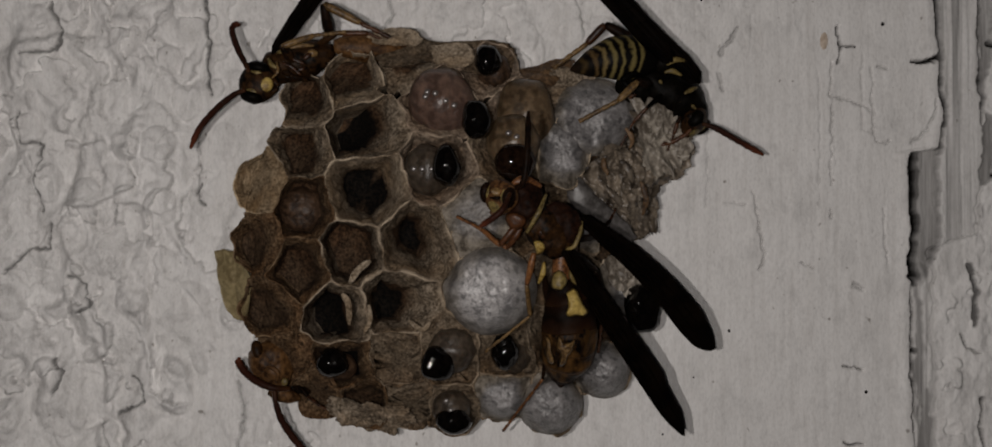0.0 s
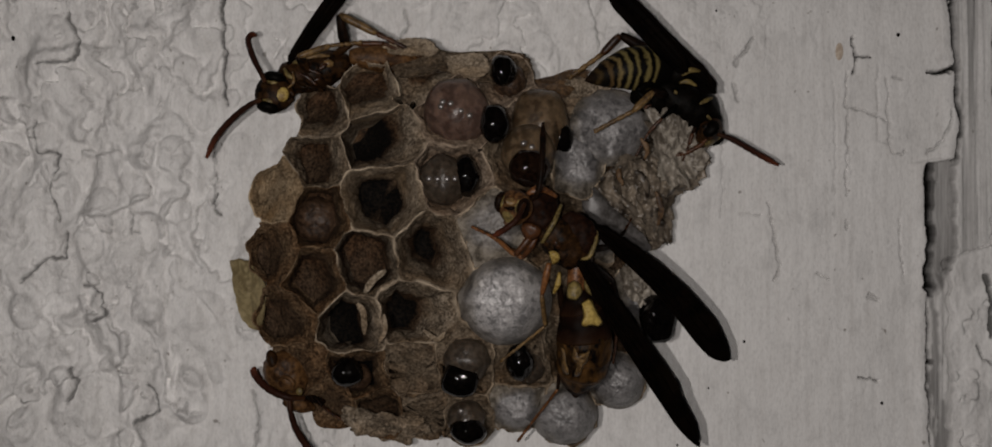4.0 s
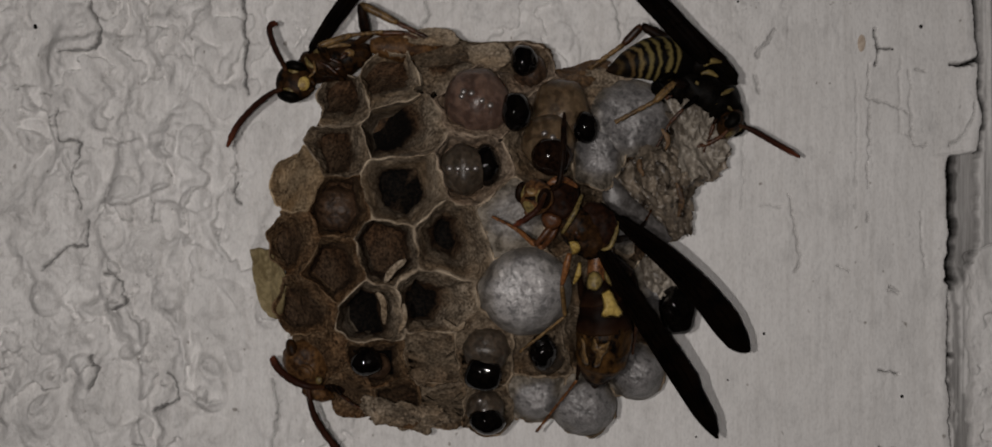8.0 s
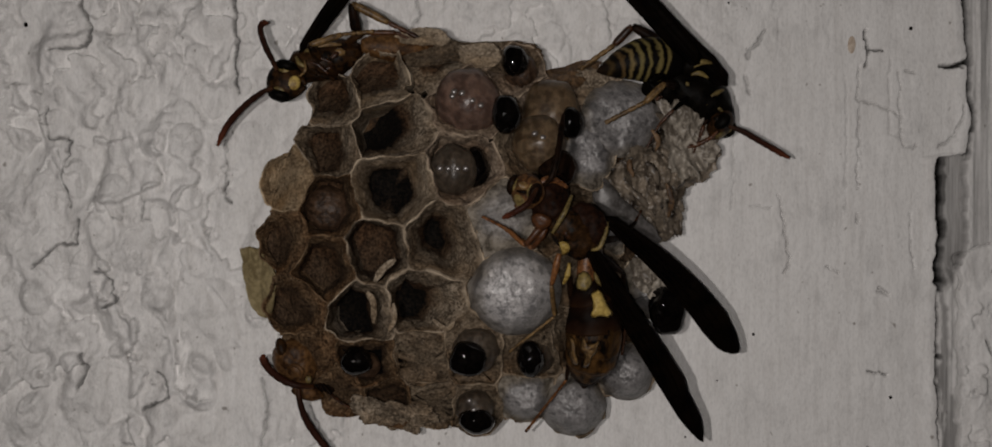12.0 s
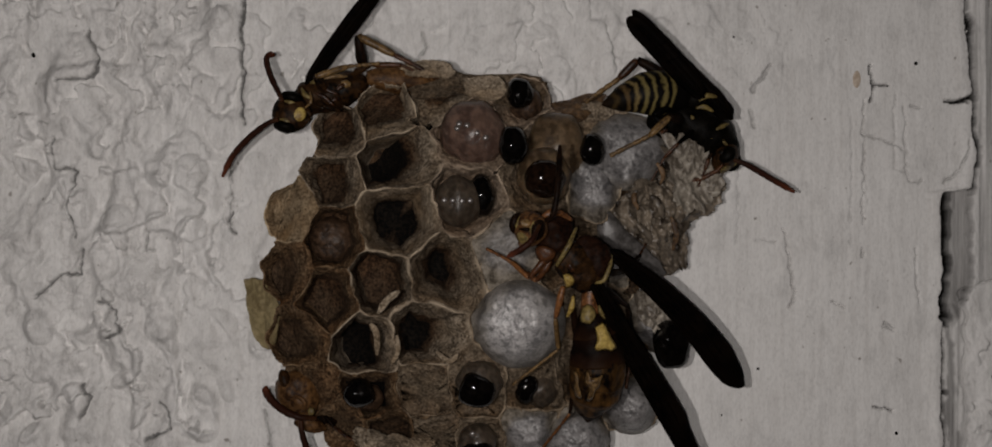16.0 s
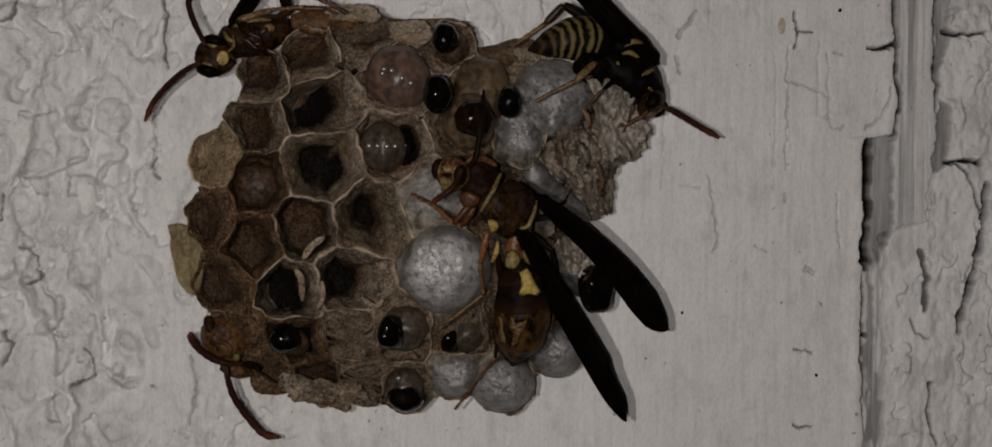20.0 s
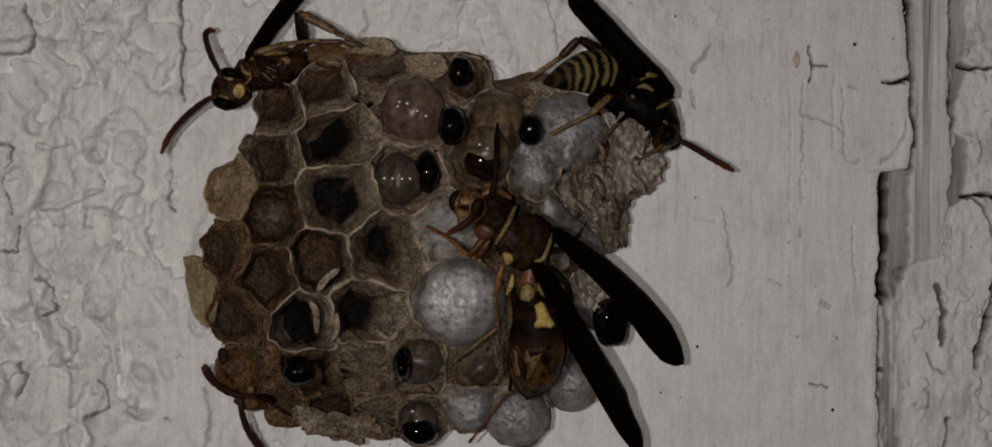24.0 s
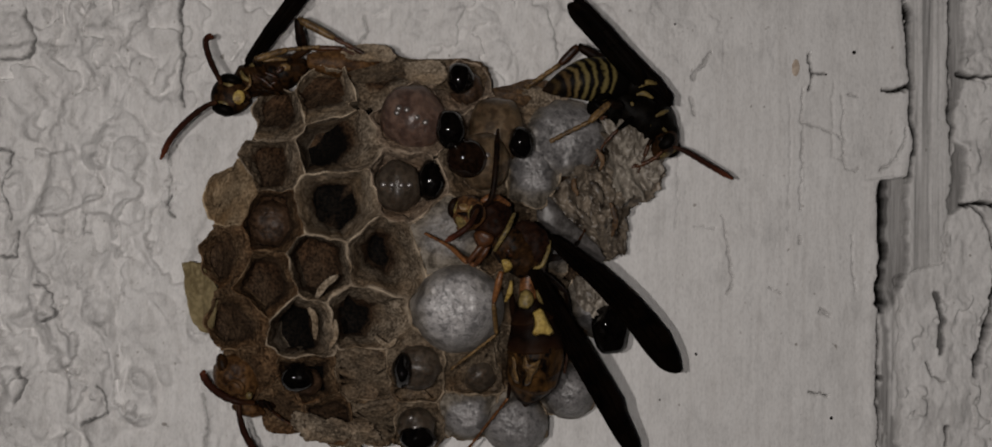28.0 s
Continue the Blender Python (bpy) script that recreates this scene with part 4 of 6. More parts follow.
def comb_cell(key, nest, seed):
    c, dh, reach, cap = CELLS[key]
    outer, poly = mouth(key)
    n = len(poly)
    mid = sum(poly, V((0, 0))) / n
    top = dome(mid.x, mid.y) + dh
    depth = min(3.6 if key in SHALLOW else 8.0, top - 1.6)
    root = V((ROOT.x, ROOT.z))
    verts, faces, along = [], [], []

    def ring(inset, down, wav, line):
        """A ring of the outer wall or the lip; neighbours share its height and waves."""
        first = len(verts)
        for p in line:
            d = p - mid
            q = d.normalized() * max(d.length - inset * (1 + 0.8 * noise.noise(V((p.x * 0.9, p.y * 0.9, 4.0 + seed)))), 0.2)
            narrow = 1 - 0.006 * down
            at = root + (mid - root) * narrow + q * narrow
            rag = wav * (0.50 * noise.noise(V((p.x * 0.8, p.y * 0.8, 3.0))) + 0.34 * noise.noise(V((p.x * 2.3, p.y * 2.3, 6.0))) + 0.26 * noise.noise(V((p.x * 4.6, p.y * 4.6, 9.0))))
            rag -= wav * 0.9 * max(noise.noise(V((p.x * 0.55, p.y * 0.55, 30.0))) - 0.2, 0)
            at += wav * V((0.40 * noise.noise(V((p.x * 0.7, p.y * 0.7, 8.0))) + 0.06 * noise.noise(V((p.x * 4.0, p.y * 4.0, 8.0))), 0.40 * noise.noise(V((p.x * 0.7, p.y * 0.7, 18.0))) + 0.06 * noise.noise(V((p.x * 4.0, p.y * 4.0, 18.0)))))
            verts.append(V((at.x, -max(dome(p.x, p.y) + dh + rag - down, 0.8), at.y)))
            along.append(0.0)
        return first

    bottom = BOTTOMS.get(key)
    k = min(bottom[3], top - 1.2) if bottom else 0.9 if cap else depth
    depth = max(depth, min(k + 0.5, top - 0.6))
    lip = 0.08 + 0.03 * noise.noise(V((c[0], c[2], 1.0)))
    wide, high = max(abs(p.x - mid.x) for p in poly) * 0.96, max(abs(p.y - mid.y) for p in poly) * 0.96

    def wall_ring(share):
        """A ring of the inner wall, from the lip (0) to the bottom (1)."""
        first = len(verts)
        for i, p in enumerate(poly):
            d = p - mid
            src = mid + d.normalized() * max(d.length - lip * (1 + 0.8 * noise.noise(V((p.x * 0.9, p.y * 0.9, 4.0 + seed)))) - 0.05, 0.3)
            if bottom:
                low = V((bottom[0][0] + bottom[1] * d.x / wide, bottom[0][2] + bottom[2] * d.y / high))
            else:
                low = mid + (src - mid) * 0.8
            q = src.lerp(low, share ** 0.8)
            fold = min(1, share * 5)
            q = q + fold * 0.22 * (1 - abs(2 * share - 1) * 0.5) * V((noise.noise(V((q.x * 0.9, q.y * 0.9, share * 3 + seed))), noise.noise(V((q.x * 0.9 + 7, q.y * 0.9, share * 3 + seed)))))
            q = q + d.normalized() * (0.20 * noise.noise(V((q.x * 2.4, q.y * 2.4, share * 6 + seed))) * fold)
            waves = (0.40 * noise.noise(V((p.x * 0.7, p.y * 0.7, 8.0))), 0.40 * noise.noise(V((p.x * 0.7, p.y * 0.7, 18.0))))
            q = q + V(waves) * (1 - share) ** 2
            hh = dome(p.x, p.y) + dh - 0.22 - (k - 0.22) * share ** 1.1 + (1 - share) * (0.5 * noise.noise(V((p.x * 0.8, p.y * 0.8, 3.0))) + 0.25 * noise.noise(V((q.x * 2.2, q.y * 2.2, 5.0))))
            verts.append(V((q.x, -max(hh, 0.7), q.y)))
            along.append(share)
        return first

    rings = [ring(0.05, depth, 0, outer), ring(0.05, depth * 0.6, 0, outer), ring(-0.04, depth * 0.3, 0.3, outer), ring(-0.03, 0.20, 1, outer), ring(-0.03, 0.05, 1, outer),
             ring(lip * 0.6, 0.0, 1, poly), ring(lip, 0.08, 1, poly)] + [wall_ring(q) for q in (0.05, 0.12, 0.2, 0.3, 0.4, 0.5, 0.6, 0.7, 0.8, 0.9, 1.0)]
    for a, b in zip(rings, rings[1:]):
        for i in range(n):
            faces.append((a + i, a + (i + 1) % n, b + (i + 1) % n, b + i))
    verts.append(sum((verts[rings[-1] + i] for i in range(n)), V((0, 0, 0))) / n + V((0, 0.25, 0)))
    along.append(1.0)
    for i in range(n):
        faces.append((rings[-1] + i, rings[-1] + (i + 1) % n, len(verts) - 1))
    faces.append(tuple(rings[0] + i for i in reversed(range(n))))
    web = key in "d i e j j2 w w2 x y y2 f2 f3 f4 z big low low2".split()
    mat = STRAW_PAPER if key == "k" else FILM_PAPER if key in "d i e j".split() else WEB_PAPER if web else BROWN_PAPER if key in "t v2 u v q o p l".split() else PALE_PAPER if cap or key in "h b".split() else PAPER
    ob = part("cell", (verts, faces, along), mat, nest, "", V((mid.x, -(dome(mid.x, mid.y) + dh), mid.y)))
    start = 2.0 if cap or web else STAIN_SHADE.get(key, 0.40)
    unlit_pit = bottom and bottom[4] is PIT_SHADE
    # tones by depth: stain with painted shade, black of unlit pits, paler lip
    stain_shade, pit_shade, pale_lip = [], [], []
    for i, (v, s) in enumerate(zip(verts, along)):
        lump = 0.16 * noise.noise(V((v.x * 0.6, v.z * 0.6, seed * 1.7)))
        stain_shade.append(float(step(start - 0.22, start + 0.38, s + lump)))
        pit_shade.append(float(step(PIT_START.get(key, 0.62), PIT_START.get(key, 0.62) + 0.22, s + lump)) if unlit_pit else 0.0)
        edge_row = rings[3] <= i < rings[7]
        pale_lip.append((0.20 if key in "t v2 u v".split() else 0.45 if key in "l p q o g".split() else 0.72) * max(0.0, 0.55 + 1.7 * noise.noise(V((v.x * 0.55, v.z * 0.55, 21.0)))) if edge_row else 0.0)
    set_values(ob, "stain_shade", stain_shade)
    set_values(ob, "pit_shade", pit_shade)
    set_values(ob, "pale_lip", pale_lip)
    if cap:
        cv, cf, film = [], [], []
        steps = 22
        cm, rx, rz = CAPS[key]
        for q in range(steps + 1):
            f = q / steps
            for k in range(n if q < steps else 1):
                p = poly[k] + (mid - poly[k]).normalized() * 0.10
                away = p - V((cm[0], cm[2]))
                p = V((cm[0], cm[2])) + away * max(1.0, 1.04 / math.hypot(away.x / rx, away.y / rz))
                at = p.lerp(V((cm[0], cm[2])), f)
                a = math.atan2(at.y - cm[2], at.x - cm[0])
                wob = 1 + 0.07 * noise.noise(V((math.cos(a) * 1.3, math.sin(a) * 1.3, seed * 2.1)))
                e = math.hypot((at.x - cm[0]) / rx, (at.y - cm[2]) / rz) / wob
                rim = dome(p.x, p.y) + dh - 0.15 + 0.5 * noise.noise(V((p.x * 0.8, p.y * 0.8, 3.0)))
                base = rim + (max(-cm[1], rim * 0.7) - rim) * float(step(0.0, 0.7, f))
                skirt = 0.22 * cap * (1 if e < 1 else math.exp(-((e - 1) / 0.28) ** 2)) * min(1, f * 5)
                bump = 0.16 * noise.noise(V((at.x * 0.9, at.y * 0.9, seed))) + 0.09 * noise.noise(V((at.x * 2.6, at.y * 2.6, seed))) + 0.04 * noise.noise(V((at.x * 6, at.y * 6, seed)))
                cv.append(V((at.x, -(base + 0.80 * cap * max(1 - (e / 1.04) ** 2, 0.0) ** 0.62 + skirt + bump * min(1, f * 4)), at.y)))
                # paler middle, darker edge: the dome's bright centre is put into the colour
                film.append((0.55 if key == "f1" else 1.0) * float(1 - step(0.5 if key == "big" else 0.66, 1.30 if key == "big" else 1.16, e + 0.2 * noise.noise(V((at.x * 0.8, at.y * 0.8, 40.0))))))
        for s in range(steps - 1):
            for k in range(n):
                cf.append((s * n + k, s * n + (k + 1) % n, (s + 1) * n + (k + 1) % n, (s + 1) * n + k))
        for k in range(n):
            cf.append(((steps - 1) * n + k, (steps - 1) * n + (k + 1) % n, len(cv) - 1))
        white = key == "big"
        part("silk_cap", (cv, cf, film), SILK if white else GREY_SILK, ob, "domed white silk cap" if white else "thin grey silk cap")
    return ob


def crumpled(outline, height, rise, material_, name, parent, label, seed, rings=16, n=96, tatter=0.5, folds=0.0):
    """A sheet of torn paper with a ragged rim: outline corners, mean height above the wall, crumple."""
    pts = smooth_line([*outline, outline[0]], n + 1)[:-1]
    mid = sum(pts, V((0, 0, 0))) / n
    verts, faces = [], []

    def swell(q):
        """Lumps, or long sharp folds that run down the sheet."""
        soft = noise.noise(V((q.x * 0.42, q.z * 0.42, seed + 4))) + 0.65 * abs(noise.noise(V((q.x * 1.1, q.z * 1.1, seed + 9)))) + 0.3 * noise.noise(V((q.x * 2.7, q.z * 2.7, seed)))
        if not folds:
            return soft
        u, v = 0.45 * q.x - 0.89 * q.z, 0.89 * q.x + 0.45 * q.z
        v += 0.9 * noise.noise(V((u * 0.5, v * 0.5, seed + 2)))
        ridge = 1 - 2.2 * abs(noise.noise(V((u * 0.22, v * 0.62, seed + 6))))
        small = 1 - 2.2 * abs(noise.noise(V((u * 0.55, v * 1.5, seed + 8))))
        return soft * (1 - folds) + folds * (0.9 * ridge + 0.14 * small + 0.05 * noise.noise(V((q.x * 3.1, q.z * 3.1, seed))))

    for side in (0, 1):
        for i in range(rings):
            f = (i + 1) / rings
            for k, p in enumerate(pts):
                d = p - mid
                ragged = 1 + tatter * 0.28 * (noise.noise(V((p.x * 0.9, p.z * 0.9, seed))) + 0.7 * noise.noise(V((p.x * 2.8, p.z * 2.8, seed)))) * f ** 3
                q = mid + d * f * ragged
                hh = -p.y * f + (-mid.y) * (1 - f) + rise * swell(q)
                verts.append(V((q.x, -max(hh - 0.22 * side + height, 0.3), q.z)))
        top = -mid.y + height + rise * swell(mid)
        verts.append(V((mid.x, -max(top - 0.22 * side, 0.3), mid.z)))
    block = rings * n + 1
    for side in (0, 1):
        o = side * block
        for k in range(n):
            tri = (o + block - 1, o + k, o + (k + 1) % n)
            faces.append(tri[::-1] if side else tri)
            for i in range(rings - 1):
                a, b = o + i * n + k, o + i * n + (k + 1) % n
                quad = (a, b, b + n, a + n)
                faces.append(quad[::-1] if not side else quad)
    for k in range(n):
        a, b = (rings - 1) * n + k, (rings - 1) * n + (k + 1) % n
        faces.append((a, b, b + block, a + block))
    return part(name, (verts, faces, [0.0] * len(verts)), material_, parent, label, mid)


def build_nest():
    nest = thing("wasp_nest", ROOT, "grey-brown paper wasp nest of open and capped cells", "nest")
    part("stalk", sweep([(1.03, 0.60, 2.03), (0.89, -0.60, 1.88), (0.39, -2.00, 1.38), (-0.22, -4.00, 1.06)], [(0, 3.2), (0.12, 1.9), (0.6, 1.8), (1, 5.0)], 14, 14), RUST_PAPER, nest, "dark rusty stalk")
    for i, key in enumerate(CELLS):
        comb_cell(key, nest, i + 1)
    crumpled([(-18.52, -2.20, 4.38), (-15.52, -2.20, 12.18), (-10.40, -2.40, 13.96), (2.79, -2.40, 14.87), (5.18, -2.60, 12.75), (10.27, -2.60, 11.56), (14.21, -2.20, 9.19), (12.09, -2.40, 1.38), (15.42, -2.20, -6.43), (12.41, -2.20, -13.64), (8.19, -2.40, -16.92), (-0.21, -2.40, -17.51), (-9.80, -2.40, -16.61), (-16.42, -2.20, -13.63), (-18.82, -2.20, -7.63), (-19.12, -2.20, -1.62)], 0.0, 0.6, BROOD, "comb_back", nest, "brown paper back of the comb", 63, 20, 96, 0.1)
    crumpled([(8.82, -5.73, 5.72), (11.81, -5.07, 5.34), (14.71, -3.05, 8.83), (16.63, -2.98, 10.93), (19.45, -2.51, 11.57), (21.02, -2.13, 9.20), (21.88, -1.70, 6.94), (20.82, -1.57, 4.11), (18.84, -1.44, 3.21), (18.43, -1.40, -0.12), (16.85, -1.41, -1.63), (14.11, -3.05, 0.48), (10.34, -5.14, 3.11)], 0.3, 2.6, TORN_PAPER, "torn_cell_wall", nest, "torn crumpled grey paper", 3, 40, 160, 0.5, 0.55)
    crumpled([(12.44, -4.71, 6.11), (15.90, -4.07, 6.74), (17.72, -3.86, 5.56), (17.49, -3.42, 2.58), (15.34, -3.77, 1.38), (12.96, -4.53, 3.15)], 0.4, 2.4, TORN_PAPER, "torn_cell_wall", nest, "torn crumpled grey paper", 13, 26, 110, 0.8, 0.6)
    crumpled([(16.00, -6.00, 10.95), (18.58, -5.00, 11.75), (20.64, -4.40, 9.92), (21.53, -4.00, 6.99), (20.36, -4.00, 5.05), (18.86, -4.60, 3.70), (17.20, -5.20, 5.00), (16.43, -5.40, 8.08)], 0.0, 1.5, PALE_FILM, "torn_film", nest, "pale torn silky film", 17, 26, 110, 1.0, 0.5)
    crumpled([(12.76, -4.50, 1.95), (15.34, -5.00, 2.82), (18.03, -4.00, 3.14), (18.06, -3.00, 0.18), (16.95, -2.40, -1.50), (14.66, -3.40, 0.18)], 0.0, 2.0, TORN_PAPER, "torn_cell_wall", nest, "torn crumpled grey paper", 27, 26, 110, 0.9, 0.6)
    # a smooth fold of silk along the torn side, and rolled scraps
    part("silk_fold", rumpled(sweep([(10.00, -6.60, 4.30), (11.20, -6.50, 2.20), (12.90, -6.00, 0.75), (14.70, -5.20, -0.55), (16.10, -4.20, -1.75)], [(0, 0.7), (0.2, 1.15), (0.6, 1.05), (1, 0.5)], 20, 40, 0.5), 0.18, 0.9, 4), FOLD_FILM, nest, "smooth grey fold of silk")
    for pts, r in (([(13.35, -6.60, 6.00), (13.10, -6.90, 5.20), (13.55, -6.70, 4.30)], 0.30), ([(14.60, -6.60, 5.70), (15.50, -6.80, 4.60), (15.80, -6.20, 3.10)], 0.34), ([(16.60, -6.10, 3.80), (17.10, -6.00, 2.20), (16.90, -5.20, 0.60)], 0.30), ([(13.30, -6.40, 3.20), (14.40, -6.50, 2.10), (15.60, -5.60, 0.70)], 0.32), ([(15.10, -7.30, 8.60), (15.70, -7.20, 7.60), (15.50, -6.80, 6.70)], 0.28)):
        part("paper_scrap", rumpled(sweep(pts, [(0, r * 0.4), (0.3, r), (0.7, r * 0.8), (1, r * 0.3)], 10, 16, 0.55), 0.12, 2.0, 6), RUST_PAPER if r < 0.31 else TORN_PAPER, nest, "curled brown scrap of paper")
    crumpled([(4.99, -3.98, 14.27), (7.21, -3.54, 14.74), (9.95, -2.77, 15.61), (10.85, -2.77, 14.83), (9.27, -3.86, 13.34), (7.09, -5.51, 11.87), (5.62, -5.65, 12.44)], 0.2, 0.9, RUST_PAPER, "stained_paper", nest, "rust-brown stained paper", 23, 10, 60, 0.6)
    crumpled([(6.59, -4.00, 13.91), (9.85, -4.00, 14.51), (12.81, -4.00, 13.91), (11.87, -4.50, 12.56), (9.47, -5.00, 11.04), (7.09, -5.50, 11.28)], 0.0, 0.8, PAPER, "outer_wall", nest, "", 29, 10, 60, 0.5)
    crumpled([(-8.53, -3.62, 17.27), (-4.97, -3.58, 17.99), (-2.29, -4.28, 16.94), (3.92, -4.16, 16.97), (4.94, -5.08, 14.84), (3.26, -6.26, 13.24), (-2.55, -6.29, 14.69), (-7.19, -6.27, 14.40)], 0.0, 0.7, WEB_PAPER, "outer_wall", nest, "", 33, 12, 70, 0.3)
    crumpled([(-23.09, -3.09, -2.57), (-21.52, -3.90, -2.31), (-20.34, -4.60, -3.48), (-19.43, -5.20, -5.10), (-19.90, -4.76, -8.17), (-21.11, -3.56, -8.85), (-22.38, -3.05, -6.98)], 0.0, 0.5, FLAKE, "flake", nest, "pale yellow papery flake", 43, 10, 60, 0.35)
    crumpled([(-12.60, -5.60, -16.00), (-8.36, -6.26, -16.49), (-4.88, -6.18, -17.00), (-4.40, -4.84, -18.40), (-5.60, -4.54, -18.75), (-6.70, -4.24, -19.55), (-8.60, -4.20, -19.35), (-9.60, -4.20, -18.75), (-11.65, -4.28, -18.60), (-12.10, -4.60, -17.60)], 0.0, 0.8, PAPER, "outer_wall", nest, "", 53, 20, 120, 0.9)
    crumpled([(-8.50, -6.40, 17.10), (-6.60, -6.20, 18.00), (-4.40, -6.20, 17.80), (-3.30, -6.40, 16.90), (-4.60, -7.00, 16.20), (-7.20, -7.00, 16.35)], 0.0, 0.6, PALE_PAPER, "outer_wall", nest, "pale scrap of outer wall", 103, 12, 70, 0.7)
    crumpled([(-2.66, -6.60, 16.27), (0.47, -6.40, 16.53), (1.27, -7.00, 15.52), (0.63, -7.60, 14.18), (-2.24, -7.60, 14.52)], 0.0, 0.5, PALE_PAPER, "outer_wall", nest, "pale outer cell wall", 73, 10, 60, 0.3)
    crumpled([(13.41, -5.00, -3.05), (15.35, -5.00, -3.23), (16.93, -5.00, -5.11), (17.52, -5.00, -6.76), (16.34, -5.00, -7.58), (15.05, -5.00, -6.87), (13.85, -5.20, -5.57)], 0.0, 1.5, PALE_FILM, "torn_silk", nest, "crumpled grey silk", 93, 12, 60, 0.9)
    # loose pale strips in the mouths
    for pts, r in (([(-10.45, -11.42, -6.06), (-9.89, -11.57, -6.93), (-9.87, -11.08, -8.86)], 0.30), ([(-9.78, -11.49, -5.16), (-8.97, -11.99, -3.98), (-7.87, -11.88, -3.16)], 0.33), ([(-8.13, -11.31, -7.06), (-8.02, -11.32, -8.45), (-8.60, -10.94, -9.60)], 0.22), ([(-4.69, -11.15, -8.47), (-3.46, -11.38, -9.28), (-2.74, -11.30, -8.62)], 0.25)):
        part("paper_strip", sweep(pts, [(0, r * 0.5), (0.2, r), (0.8, r), (1, r * 0.4)], 8, 10, 0.5), PALE_PAPER, nest, "pale rolled paper strip")
    return nest


nest = build_nest()

# ---- larvae: skin, body centre and half sizes, head centre and half sizes ----
LARVAE = {
    "pink": (LARVA_PINK, (-1.62, -8.58, 10.97), (2.95, 2.75, 3.0), (1.84, -10.21, 9.88), (1.3, 1.2, 1.8), HEAD_BLACK),
    "top": (LARVA_DARK, (3.05, -5.59, 14.08), (1.6, 1.6, 1.7), (2.52, -7.91, 14.72), (1.25, 1.2, 1.45), HEAD_BLACK),
    "middle": (LARVA_GREY, (-2.87, -10.24, 4.77), (2.05, 2.0, 2.3), (-0.91, -10.38, 5.10), (1.3, 1.4, 1.85), HEAD_BLACK),
    "tan": (LARVA_TAN, (5.95, -6.75, 9.75), (2.7, 2.3, 3.6), (8.04, -8.37, 8.62), (1.15, 1.1, 1.45), HEAD_BLACK),
    "tan2": (LARVA_TAN, (4.79, -8.43, 7.24), (2.45, 2.2, 2.6), (4.98, -10.28, 5.89), (1.85, 1.2, 1.7), HEAD_BROWN),
    "left": (LARVA_DARK, (-14.55, -6.32, 1.33), (2.0, 1.4, 2.1), (-14.80, -6.64, 0.46), (0.7, 0.5, 0.7), LARVA_DARK),
    "low": (LARVA_DARK, (-11.16, -5.96, -13.10), (1.5, 1.5, 1.3), (-11.75, -7.75, -12.50), (1.5, 1.0, 1.35), HEAD_BLACK),
    "round": (LARVA_GREY, (-0.91, -9.49, -11.24), (2.1, 2.0, 2.1), (-1.08, -9.78, -13.25), (1.75, 0.95, 1.55), HEAD_BLACK),
    "under": (LARVA_GREY, (4.67, -5.99, -12.17), (1.6, 1.8, 1.7), (4.14, -9.00, -11.52), (1.4, 1.2, 1.6), HEAD_BLACK),
    "far": (GREY_SILK, (16.21, -3.40, -6.49), (1.6, 1.2, 1.5), (16.75, -5.00, -7.95), (1.75, 1.4, 2.1), HEAD_BLACK),
    "bottom": (LARVA_GREY, (-1.03, -6.95, -16.92), (1.75, 1.8, 1.75), (-0.80, -8.00, -17.80), (1.65, 1.3, 1.3), HEAD_BLACK),
}
# glossy beads added to the bodies for wet glints, from their middle
GLINTS = {"middle": ((-1.2, 0.05), (-0.45, 0.02), (0.35, 0.0), (1.05, 0.04)), "pink": ((-1.4, 0.25), (-1.25, 0.65), (-0.55, 0.5), (0.35, -0.15), (1.1, -0.55)), "tan2": ((-0.5, 0.75), (0.2, 0.4)), "bottom": ((-0.4, 0.9), (0.0, 0.1))}
HEADS, BODIES = {}, {}


